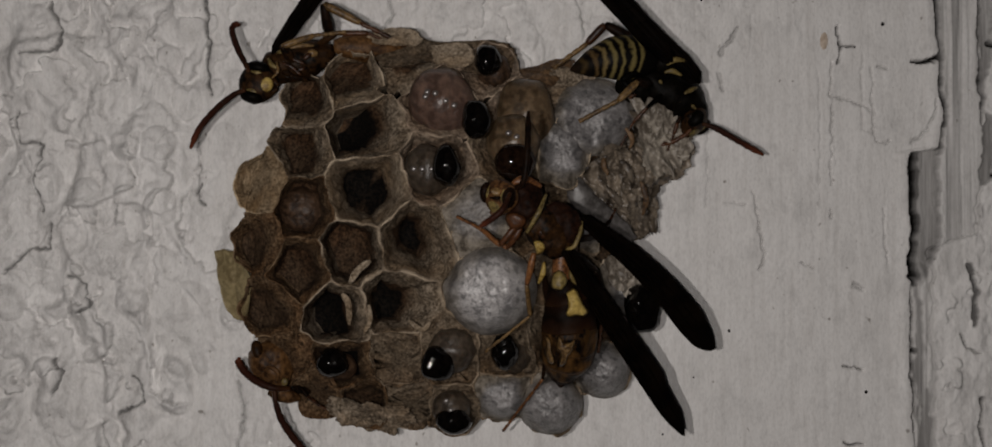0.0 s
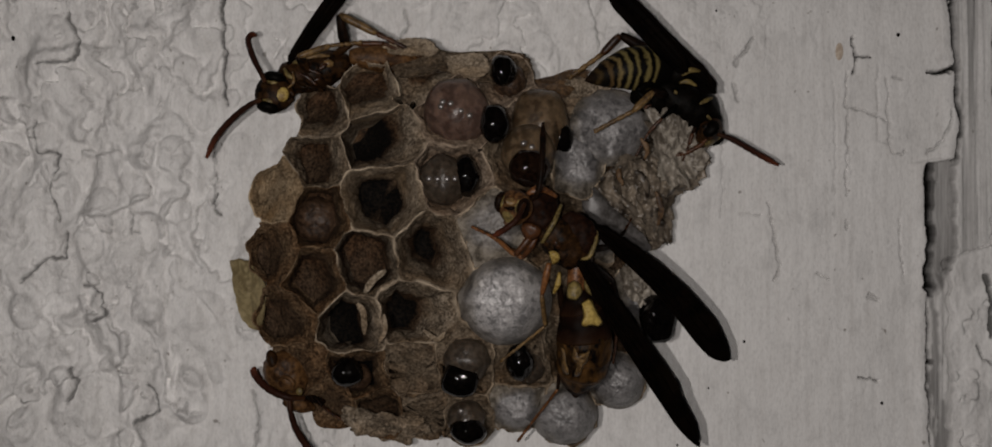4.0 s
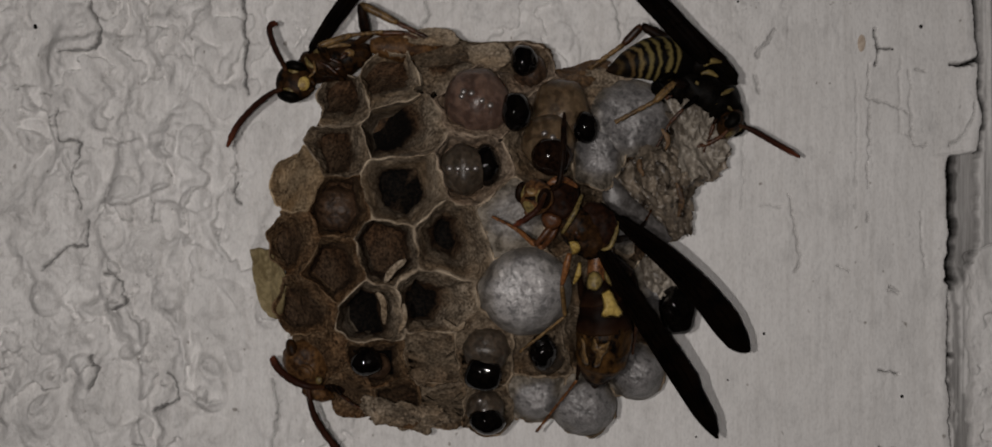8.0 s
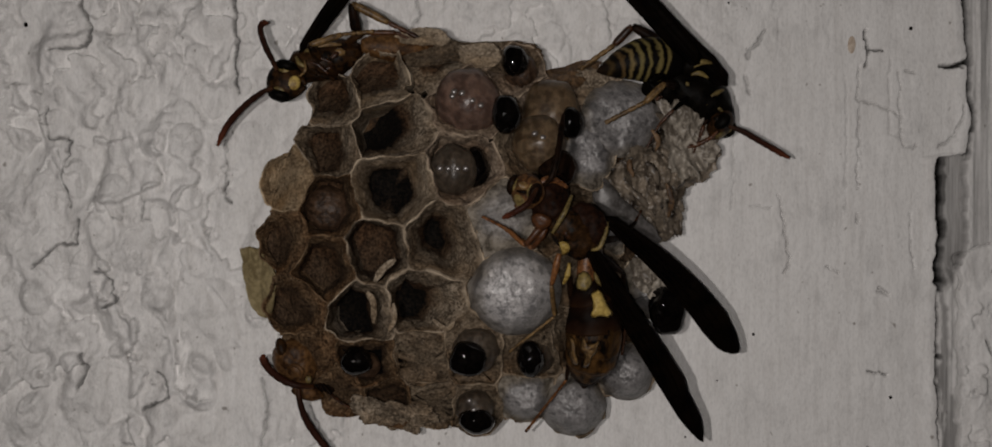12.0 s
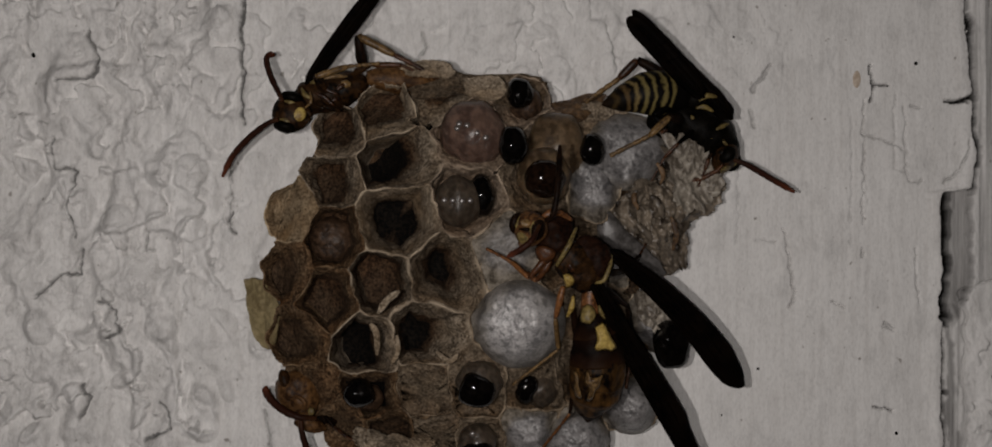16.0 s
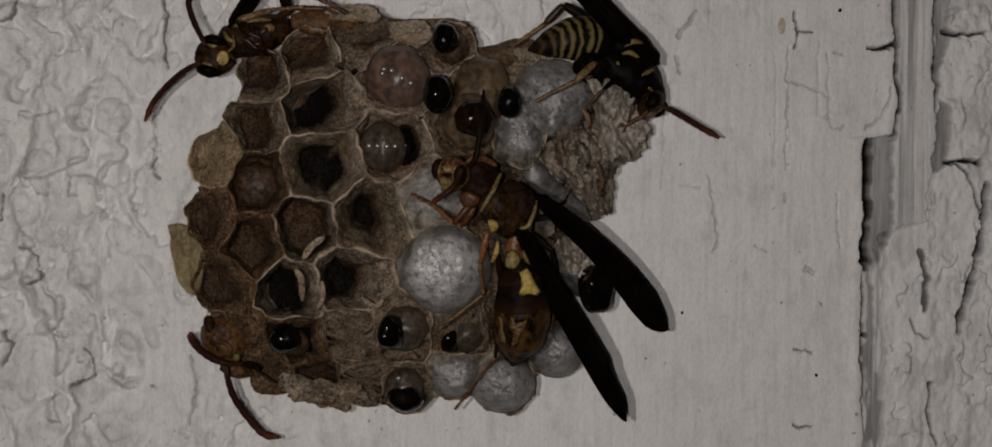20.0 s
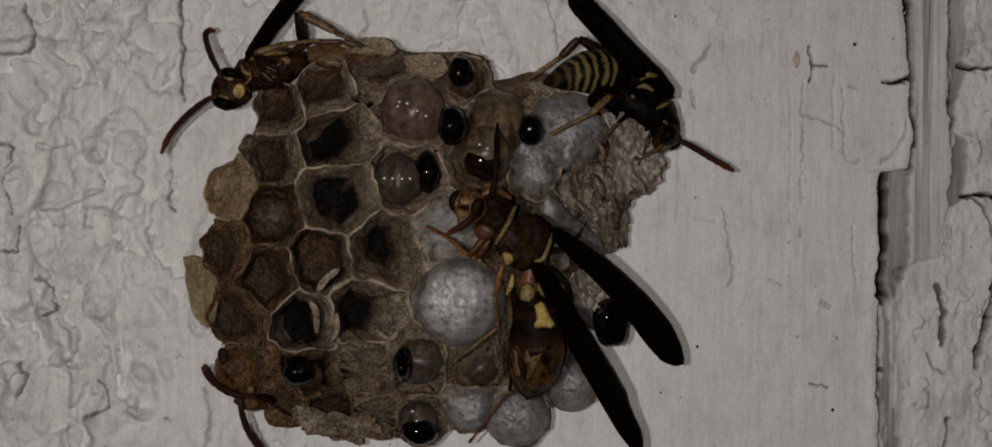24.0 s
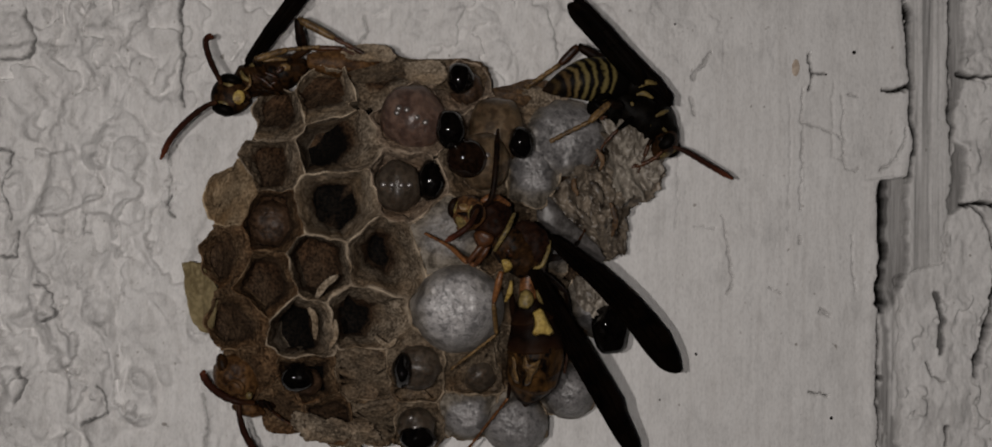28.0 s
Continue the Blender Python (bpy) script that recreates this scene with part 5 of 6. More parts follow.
def larva(key):
    skin, at, (a, b, c), head_at, (p, q, r), shell = LARVAE[key]
    ob = thing("larva", at, "plump wet wasp larva with a dark glossy head in its cell", "larva", "larvae in the nest")
    verts, faces, along = ball(at, (a, 0, 0), (0, 0, c), (0, -b, 0), 44, 30)
    toward = (V(head_at) - V(at))
    toward.y = 0
    toward = toward.normalized() if toward.length > 0.1 else V((1, 0, 0))
    out = []
    for v in verts:
        d = v - V(at)
        s = d.dot(toward) / max(a, c)
        out.append(V(at) + d * (1 + 0.028 * math.cos(s * 8.0 + 0.6 * noise.noise(d * 0.5)) + 0.07 * noise.noise(d * 0.45 + V((len(HEADS) * 3.1, 0, 0))) + 0.02 * noise.noise(d * 1.7)))
    part("body", (out, faces, along), skin, ob)
    # the tail of the body, down in the cell
    part("tail", sweep([V(at) + V((0, 0.8, 0)), V(at) + V((0, 3.2, 0)), V(at) + V((0, 5.5, 0))], [(0, min(a, c) * 0.85), (0.6, min(a, c) * 0.6), (1, 0.4)], 14, 10), skin, ob)
    # beads added on the skin to make its wet highlights
    for dx, dz in GLINTS.get(key, ()):
        dy = math.sqrt(max(1 - (dx / a) ** 2 - (dz / c) ** 2, 0.05)) * b
        part("droplet", ball(V(at) + V((dx, -dy, dz)), (0.30, 0, 0.06), (-0.05, 0, 0.26), (0, -0.13, 0), 14, 10), WET, ob, "glossy bead added for a wet glint")
    hv, hf, ha = ball(head_at, (p, 0, 0), (0, 0, r), (0, -q, 0), 32, 20)
    hv = [V(head_at) + (v - V(head_at)) * (1 + (0.34 if key == "far" else 0.16) * noise.noise((v - V(head_at)) * 0.7 + V((len(HEADS) * 2.3, 5, 0))) + 0.05 * noise.noise((v - V(head_at)) * 1.9)) for v in hv]
    HEADS[key] = part("head", (hv, hf, ha), shell, ob, "glossy dark head capsule", head_at)
    BODIES[key] = ob
    return ob


for key in LARVAE:
    larva(key)


# ---- wasps ----
def wing(name, base, tip, lead, trail, parent, sag=(0, -0.3, 0), label="smoky brown translucent wing"):
    """A wing blade. lead and trail: (share of the length, width) on its two sides."""
    a, b = V(base), V(tip)
    d = (b - a).normalized()
    side = d.cross(V((0, -1, 0))).normalized()
    nrm = side.cross(d)
    nu, nv = 36, 9
    verts, faces = [], []
    for face in (0, 1):
        for i in range(nu):
            s = i / (nu - 1)
            s = 1 - (1 - s) ** 1.6
            w0, w1 = profile_at(lead, s), -profile_at(trail, s)
            if s > 0.9 or s < 0.05:
                k = math.sqrt(max(1 - ((s - 0.9) / 0.1) ** 2, 0.0)) if s > 0.9 else math.sqrt(max(1 - (1 - s / 0.05) ** 2, 0.0))
                m = (w0 + w1) / 2
                w0, w1 = m + (w0 - m) * k, m + (w1 - m) * k
            for j in range(nv):
                t = j / (nv - 1)
                w = w0 + (w1 - w0) * t
                c = a.lerp(b, s) + side * w + V(sag) * math.sin(math.pi * s) + nrm * (0.10 * math.sin(t * 7 + s * 3) * min(1, s * 4))
                verts.append(c + nrm * (0.03 - 0.06 * face))
    o = nu * nv
    for i in range(nu - 1):
        for j in range(nv - 1):
            p = i * nv + j
            faces.append((p, p + 1, p + nv + 1, p + nv))
            faces.append((o + p, o + p + nv, o + p + nv + 1, o + p + 1))
        for j in (0, nv - 1):
            p = i * nv + j
            faces.append((p, p + nv, o + p + nv, o + p))
    ob = part(name, (verts, faces, [0.0] * len(verts)), WING, parent, label, base)
    lines = []
    for row, s1 in ((0, 0.97), (1, 0.85), (3, 0.75), (5, 0.8)):
        pts = [verts[i * nv + row] + nrm * 0.03 for i in range(0, int(nu * s1), 3)]
        lines.append(sweep(pts, [(0, 0.13), (0.5, 0.09), (1, 0.04)], 6, 16))
    for i in (10, 15, 20):
        lines.append(sweep([verts[i * nv + 1] + nrm * 0.03, verts[(i + 1) * nv + 4] + nrm * 0.03, verts[(i + 1) * nv + 6] + nrm * 0.03], [(0, 0.06), (1, 0.05)], 5, 6))
    part("wing_vein", joined(*lines), VEIN, ob, "dark wing veins")
    return ob


def leg(parent, pts, mats, r=0.30, name="leg"):
    """A leg through hip, knee, ankle and foot."""
    p = [V(q) for q in pts]
    m1, m2, m3 = mats
    femur = part(name, sweep([p[0], p[0].lerp(p[1], 0.5) + V((0, -0.15, 0)), p[1]], [(0, r * 0.7), (0.35, r * 1.1), (0.85, r * 0.8), (1, r * 0.6)], 10, 12), m1, parent, "", pts[0])
    part("tibia", sweep([p[1], p[1].lerp(p[2], 0.5), p[2]], [(0, r * 0.5), (0.2, r * 0.75), (0.8, r * 0.72), (1, r * 0.5)], 10, 12), m2, femur)
    if len(p) > 3:
        line = smooth_line(p[2:], 24)
        prof = [(i / 23, r * (0.46 if i % 5 else 0.30)) for i in range(24)]
        part("tarsus", sweep(line, prof, 8, 24), m3, femur)
    return femur


def antenna(parent, pts, r=0.26, mat=None, name="antenna"):
    p = [V(q) for q in pts]
    line = smooth_line(p, 40)
    prof = [(i / 39, r * (0.62 + 0.38 * min(1, i / 14)) * (1.0 if i % 4 else 0.88) * (1 if i < 36 else 0.8 - 0.12 * (i - 36))) for i in range(40)]
    return part(name, sweep(line, prof, 10, 40), mat or HORN, parent, "dark feeler with a rusty tip", pts[0])


def wasp_head(parent, at, face, up, size, shell, mark, pivot=None, plate=1.0):
    """A wasp's head: face is the way it looks. size: half its width."""
    f, u = V(face).normalized(), V(up)
    s = f.cross(u).normalized()
    u = s.cross(f).normalized()
    c = V(at)
    verts, faces, along = ball(at, s * size, u * size * 0.92, f * size * 0.62, 24, 16)
    out = []
    for v in verts:
        d = v - c
        low = max(-d.dot(u) / size, 0)
        out.append(c + d - s * d.dot(s) * 0.30 * low + f * 0.10 * size * low)
    head = part("head", (out, faces, along), shell, parent, "", pivot or at)
    for side in (-1, 1):
        e = c + s * side * size * 0.70 + u * size * 0.14 + f * size * 0.26
        part("eye", ball(e, s * size * 0.30, u * size * 0.54, f * size * 0.44, 20, 14), DARK_BROWN if shell is FACE_BROWN else BLACK, head, "dark bean-shaped compound eye")
        m = c - u * size * 0.74 + s * side * size * 0.22 + f * size * 0.30
        part("mandible", sweep([m, m - u * size * 0.20 - s * side * size * 0.14 + f * 0.1], [(0, size * 0.17), (1, size * 0.07)], 8, 6), shell, head)
    part("clypeus", ball(c - u * size * 0.30 + f * size * 0.46, s * size * 0.42 * plate, u * size * 0.44 * plate, f * size * 0.18 * plate, 20, 12), mark, head, "yellow face plate")
    for side in (-1, 1):
        e = c + s * side * size * 0.42 + f * size * 0.50
        part("eye_margin", sweep([e + u * size * 0.55 - f * size * 0.12, e + u * size * 0.15 + s * side * size * 0.02, e - u * size * 0.2 + s * side * size * 0.06 - f * size * 0.04], [(0, size * 0.06), (0.5, size * 0.17), (1, size * 0.06)], 8, 10, 0.6, f), OLIVE, head, "dull yellow eye margin")
    return head


def blotch(parent, outline, rise, mat, label, name, seed):
    """A slightly raised, uneven coloured mark within a rounded outline on a shell."""
    pts = smooth_line([*outline, outline[0]], 37)[:-1]
    n, mid, rings = len(pts), sum(pts, V((0, 0, 0))) / len(pts), 6
    verts, faces = [], []
    for i in range(rings):
        f = 1 - i / rings
        for p in pts:
            q = mid + (p - mid) * f * (1 + 0.16 * noise.noise(p * 1.3 + V((seed, 0, 0))) + 0.10 * noise.noise(p * 3.4 + V((0, seed, 0))))
            verts.append(q + V((0, 0.35 - (0.35 + rise) * (1 - f ** 4), 0)))
    verts.append(mid + V((0, -rise, 0)))
    for i in range(rings - 1):
        for k in range(n):
            faces.append((i * n + k, i * n + (k + 1) % n, (i + 1) * n + (k + 1) % n, (i + 1) * n + k))
    for k in range(n):
        faces.append(((rings - 1) * n + k, (rings - 1) * n + (k + 1) % n, len(verts) - 1))
    faces.append(tuple(range(n - 1, -1, -1)))
    return part(name, (verts, faces, [0.0] * len(verts)), mat, parent, label)


def big_wasp():
    w = thing("wasp", (7.81, -11.51, -2.61), "rust-brown and yellow paper wasp with spread dark wings on the nest", "wasp", "wasps on the nest")
    thorax = part("thorax", rumpled(round_body((5.55, -15.28, 1.13), (9.72, -13.16, -2.85), [(0, 0.5), (0.1, 1.15), (0.35, 1.75), (0.65, 1.8), (0.88, 1.2), (1, 0.5)], 40, 44, 0.9), 0.22, 1.1), MOTTLED, w)
    part("back_plate", rumpled(ball((8.64, -14.86, -0.06), (1.25, 0, -1.45), (1.2, 0, 1.05), (0, -0.7, 0), 40, 28), 0.16, 1.3), CHESTNUT, thorax, "dark chestnut back plate")
    part("collar", sweep([(7.21, -16.07, 2.40), (6.51, -17.04, 0.90), (5.53, -16.50, -0.80)], [(0, 0.14), (0.5, 0.22), (1, 0.14)], 8, 14, 0.6), OLIVE, thorax, "yellow collar stripe")
    part("shield", sweep([(8.91, -14.95, -2.21), (9.63, -15.29, -1.99), (10.18, -15.16, -0.70), (10.32, -14.78, 0.16)], [(0, 0.13), (0.5, 0.2), (1, 0.12)], 8, 14, 0.6), OLIVE, thorax, "yellow shield edge")
    blotch(thorax, [(6.20, -15.75, -1.60), (6.80, -15.75, -1.45), (7.25, -15.40, -2.20), (6.45, -15.40, -2.70)], 0.18, YELLOW, "yellow mark", "mark", 9)
    part("side_stripe", sweep([(7.08, -14.89, -3.34), (6.97, -14.95, -4.25), (6.62, -14.53, -5.14)], [(0, 0.12), (0.5, 0.26), (1, 0.12)], 8, 10, 0.6), YELLOW, thorax, "yellow side stripe")
    part("waist", sweep([(8.91, -13.62, -2.13), (8.57, -13.82, -3.37), (8.70, -13.55, -4.75)], [(0, 0.9), (0.5, 0.7), (1, 0.9)], 14, 10), ORANGE, w, "tan-brown waist")
    profile = [(0, 0.6), (0.08, 1.1), (0.25, 1.95), (0.5, 2.5), (0.75, 2.25), (0.92, 1.1), (1, 0.2)]
    ends = (8.61, -13.35, -4.32), (8.79, -9.72, -14.61)
    axis = smooth_line([ends[0], (V(ends[0]) + V(ends[1])) / 2 + V((0.7, -0.8, 0)), ends[1]], 101)
    gaster = part("gaster", rumpled(round_body(*ends, [(q, r * 0.93) for q, r in profile], 32, 40, 0.85, bend=(0.7, -0.8, 0)), 0.10, 0.9, 7), DARK_BROWN, w, "dark brown gaster with yellow bands")
    for a, b, mat in ((2, 24, TERGITE), (20, 46, TERGITE), (42, 63, GOLD_TERGITE), (60, 78, GOLD_TERGITE), (75, 90, GOLD_TERGITE), (87, 100, TERGITE)):
        shell = [((k - a) / (b - a), profile_at(profile, k / 100) * (0.97 + 0.06 * (k - a) / (b - a))) for k in range(a, b + 1)]
        part("abdomen_plate", rumpled(sweep(axis[a:b + 1:2] if (b - a) % 2 == 0 else axis[a:b + 1], shell, 40, 22, 0.85), 0.14, 1.1, 7 + a), mat, gaster, "dark overlapping plate mottled with gold" if mat is GOLD_TERGITE else "dark brown overlapping plate")
    blotch(gaster, [(8.85, -15.10, -5.75), (9.75, -14.95, -5.55), (10.25, -14.85, -6.60), (10.85, -14.75, -7.70), (9.75, -15.20, -7.95), (8.95, -15.40, -7.85), (9.10, -15.30, -6.90)], 0.20, YELLOW, "bright yellow patch", "patch", 3)
    blotch(gaster, [(7.85, -14.60, -4.25), (8.70, -14.75, -4.05), (9.10, -14.75, -5.10), (8.55, -15.00, -5.75), (7.75, -14.85, -5.60)], 0.16, OLIVE, "dull olive patch", "patch", 5)
    blotch(gaster, [(9.30, -14.60, -4.00), (9.75, -14.40, -4.70), (9.95, -14.30, -5.40), (9.55, -14.55, -5.20), (9.20, -14.75, -4.60)], 0.14, OLIVE, "ragged yellow band", "band", 7)
    blotch(gaster, [(7.20, -13.95, -9.70), (7.60, -14.15, -10.00), (7.75, -14.25, -11.00), (7.90, -14.05, -12.00), (7.50, -13.75, -12.10), (7.25, -13.85, -11.20), (7.30, -14.00, -10.40)], 0.16, TAN, "ragged gold streak", "streak", 21)
    blotch(gaster, [(8.30, -14.75, -9.50), (8.65, -14.80, -10.30), (9.30, -14.75, -10.20), (9.80, -14.60, -9.95), (9.60, -14.50, -10.90), (9.10, -14.45, -11.50), (8.90, -14.15, -12.30), (8.40, -14.10, -12.40), (8.50, -14.40, -11.40), (8.15, -14.60, -10.60)], 0.16, TAN, "ragged gold streak", "streak", 25)
    HEADS["wing"] = wing("wing", (8.23, -15.29, -1.02), (20.43, -6.80, -19.62), [(0, 0.5), (0.3, 0.85), (0.6, 0.85), (0.85, 0.8), (1, 0.4)], [(0, 0.5), (0.3, 0.9), (0.6, 1.3), (0.72, 1.4), (0.76, 1.1), (0.9, 0.9), (1, 0.3)], w, (-0.1, -0.4, 0.0))
    wing("wing", (9.96, -14.03, 0.70), (23.24, -6.40, -11.79), [(0, 0.5), (0.3, 0.8), (0.6, 1.2), (0.8, 1.45), (0.92, 1.2), (1, 0.6)], [(0, 0.5), (0.3, 1.0), (0.6, 1.25), (0.8, 1.3), (1, 0.6)], w, (0.5, -0.4, 0.5))
    part("pronotum", rumpled(ball((5.60, -15.05, 1.80), (1.70, 0, -0.3), (0.35, 0, 1.70), (0, -1.10, 0), 40, 28), 0.34, 0.9, 3), CHESTNUT, thorax, "dark red-brown neck plate")
    part("neck_edge", rumpled(sweep([(3.95, -15.95, 2.70), (4.60, -16.20, 3.45), (5.70, -16.15, 3.65), (6.80, -15.80, 3.10)], [(0, 0.14), (0.5, 0.34), (1, 0.16)], 10, 20, 0.6), 0.14, 1.4, 2), ORANGE, thorax, "tan-orange rim of the neck plate")
    blotch(thorax, [(3.90, -16.05, 0.85), (4.70, -16.25, 0.95), (5.50, -16.20, 0.40), (5.30, -16.00, -0.40), (4.40, -15.90, -0.50), (3.80, -15.90, 0.10)], 0.06, RUST, "rusty cheek", "cheek", 13)
    blotch(thorax, [(6.35, -15.75, -0.70), (7.00, -16.00, -0.20), (7.25, -15.80, -1.20), (6.75, -15.60, -1.50)], 0.14, RUST, "rusty side plate", "side_plate", 15)
    head = wasp_head(w, (3.32, -16.07, 2.18), (-0.62, -0.76, -0.10), (0.20, -0.12, 0.96), 1.7, FACE_BROWN, OLIVE, (5.10, -15.66, 1.66))
    part("face_mark", rumpled(ball((3.05, -17.05, 2.62), (0.55, 0.12, 0.05), (-0.05, 0.05, 0.36), (0, -0.22, 0), 18, 12), 0.10, 2.0), TAN, head, "tan-yellow face mark")
    part("brow", sweep([(2.35, -17.05, 2.15), (2.95, -17.25, 2.10), (3.65, -17.15, 2.22)], [(0, 0.08), (0.5, 0.16), (1, 0.08)], 8, 12, 0.6), DARK_BROWN, head, "dark brow band")
    HEADS["wasp"] = head
    HEADS["feeler_up"] = antenna(head, [(4.58, -17.53, 2.78), (5.18, -18.21, 3.55), (5.49, -18.23, 5.90), (5.65, -17.14, 9.23)], 0.27, DARK_BROWN)
    HEADS["feeler_down"] = antenna(head, [(4.04, -17.80, 2.46), (3.38, -18.64, 1.20), (2.45, -18.62, 0.41), (1.42, -17.90, -0.21)], 0.27)
    legs = [
        ([(4.90, -15.41, 0.05), (3.30, -15.22, -1.88), (1.82, -14.13, -0.49), (-0.35, -13.09, 0.60)], (RUST, ORANGE, ORANGE)),
        ([(5.11, -15.38, -0.38), (3.96, -14.70, -2.11), (2.90, -14.01, -1.36), (0.85, -13.19, 0.05)], (RUST, ORANGE, ORANGE)),
        ([(6.23, -14.75, -2.54), (5.63, -13.86, -5.28), (5.99, -12.24, -8.11), (2.10, -11.10, -11.31)], (ORANGE, TAN, TAN)),
        ([(7.08, -14.09, -4.18), (7.85, -11.02, -8.48), (7.24, -9.35, -13.98), (3.74, -5.95, -19.16)], (DARK_BROWN, DARK_BROWN, ORANGE)),
        ([(9.76, -12.75, -2.58), (12.20, -9.57, -4.35), (13.00, -7.48, -7.31), (12.47, -7.13, -11.94)], (DARK_BROWN, DARK_BROWN, RUST)),
        ([(9.92, -12.73, -1.48), (12.18, -9.67, -1.24), (13.66, -6.79, 0.17), (14.44, -5.19, 1.35)], (DARK_BROWN, DARK_BROWN, RUST)),
    ]
    for pts, mats in legs:
        leg(w, pts, mats, 0.30)
    return w


def upper_right_wasp():
    w = thing("wasp", (18.30, -2.96, 13.62), "black paper wasp with yellow bands and folded dark wings", "wasp", "wasps on the nest")
    part("thorax", rumpled(round_body((16.34, -5.00, 13.80), (22.69, -4.40, 9.74), [(0, 0.9), (0.12, 1.6), (0.4, 2.1), (0.7, 2.0), (0.9, 1.3), (1, 0.6)], 22, 26, 0.85, bend=(0.35, 0, 0.25)), 0.25, 1.0, 2), BLACK, w)
    part("waist", rumpled(ball((18.95, -5.40, 14.75), (1.5, 0, 0.3), (-0.2, 0, 1.35), (0, -1.5, 0), 20, 14), 0.15, 1.2), BLACK, w)
    part("underside", rumpled(ball((16.30, -5.20, 12.45), (1.9, 0, -0.5), (0.4, 0, 1.35), (0, -1.3, 0), 20, 14), 0.2, 1.2), BLACK, w)
    verts, faces, along = round_body((18.40, -5.40, 15.05), (10.11, -6.40, 13.99), [(0, 1.2), (0.12, 1.7), (0.35, 2.1), (0.55, 2.0), (0.8, 1.2), (0.92, 0.6), (1, 0.1)], 24, 44, 0.85, bend=(0.1, -0.5, 0.55))
    # the bands bow towards the thorax along the middle of the back
    along = [q - 0.06 * math.cos(2 * math.pi * (i % 24) / 24) ** 2 for i, q in enumerate(along)]
    part("gaster", (verts, faces, along), STRIPED, w, "black gaster with yellow bands")
    head = wasp_head(w, (21.77, -4.60, 9.37), (0.62, -0.45, -0.65), (0.65, -0.1, 0.6), 1.7, MOTTLED, OLIVE)
    antenna(head, [(22.46, -5.60, 9.06), (23.75, -5.60, 8.59), (25.88, -5.20, 7.45), (28.32, -4.60, 6.19)], 0.28)
    antenna(head, [(21.41, -5.60, 8.65), (20.89, -5.20, 8.09), (19.79, -4.80, 7.47), (18.49, -4.80, 7.12)], 0.22, RUST)
    for pts, r in (([(18.75, -6.80, 13.71), (19.56, -6.80, 13.83), (20.43, -6.50, 13.40)], 0.26), ([(18.98, -6.80, 14.41), (19.79, -6.80, 14.87), (20.78, -6.50, 14.79)], 0.30), ([(20.66, -6.50, 11.78), (21.28, -6.30, 12.14), (21.91, -6.00, 12.41)], 0.24), ([(18.29, -6.80, 13.02), (18.52, -6.80, 12.67)], 0.2), ([(21.22, -6.00, 10.95), (21.84, -5.80, 10.33)], 0.18), ([(20.11, -6.30, 11.21), (20.61, -6.10, 10.77)], 0.16)):
        part("mark", sweep(pts, [(0, r * 0.4), (0.5, r), (1, r * 0.4)], 8, 10, 0.6), OLIVE, w, "yellow mark")
    wing("wing", (22.15, -6.60, 12.81), (12.99, -5.50, 22.98), [(0, 0.5), (0.1, 0.7), (0.3, 0.55), (0.6, 0.4), (0.85, 0.45), (1, 0.3)], [(0, 0.8), (0.12, 1.1), (0.3, 1.2), (0.6, 1.0), (0.85, 0.9), (1, 0.4)], w, (0, -0.2, 0))
    wing("wing", (19.31, -7.60, 14.54), (12.30, -6.50, 21.98), [(0, 0.6), (0.25, 1.1), (0.6, 1.3), (0.85, 1.2), (1, 0.6)], [(0, 0.6), (0.3, 0.9), (0.6, 0.8), (0.85, 0.7), (1, 0.4)], w, (0, -0.2, 0))
    leg(w, [(17.47, -6.50, 12.64), (16.06, -8.60, 12.70), (14.27, -8.80, 10.98), (10.74, -8.20, 9.14)], (DARK_BROWN, TAN, TAN), 0.46)
    HEADS["right_leg"] = leg(w, [(18.71, -6.00, 11.82), (16.98, -7.80, 10.38), (15.77, -7.40, 9.09), (14.67, -7.00, 6.99)], (BLACK, RUST, RUST), 0.24)
    leg(w, [(16.45, -5.50, 16.55), (13.40, -6.00, 18.23), (11.76, -5.60, 16.53), (8.66, -5.60, 14.31)], (DARK_BROWN, RUST, TAN), 0.52)
    leg(w, [(21.02, -4.50, 10.80), (20.19, -5.20, 9.21), (19.87, -5.00, 8.16), (19.35, -4.60, 6.66)], (DARK_BROWN, RUST, RUST), 0.26)
    leg(w, [(16.60, -6.50, 14.09), (14.71, -7.60, 12.93), (15.95, -7.80, 11.64), (15.40, -7.60, 11.32)], (BLACK, BLACK, RUST), 0.4)
    return w


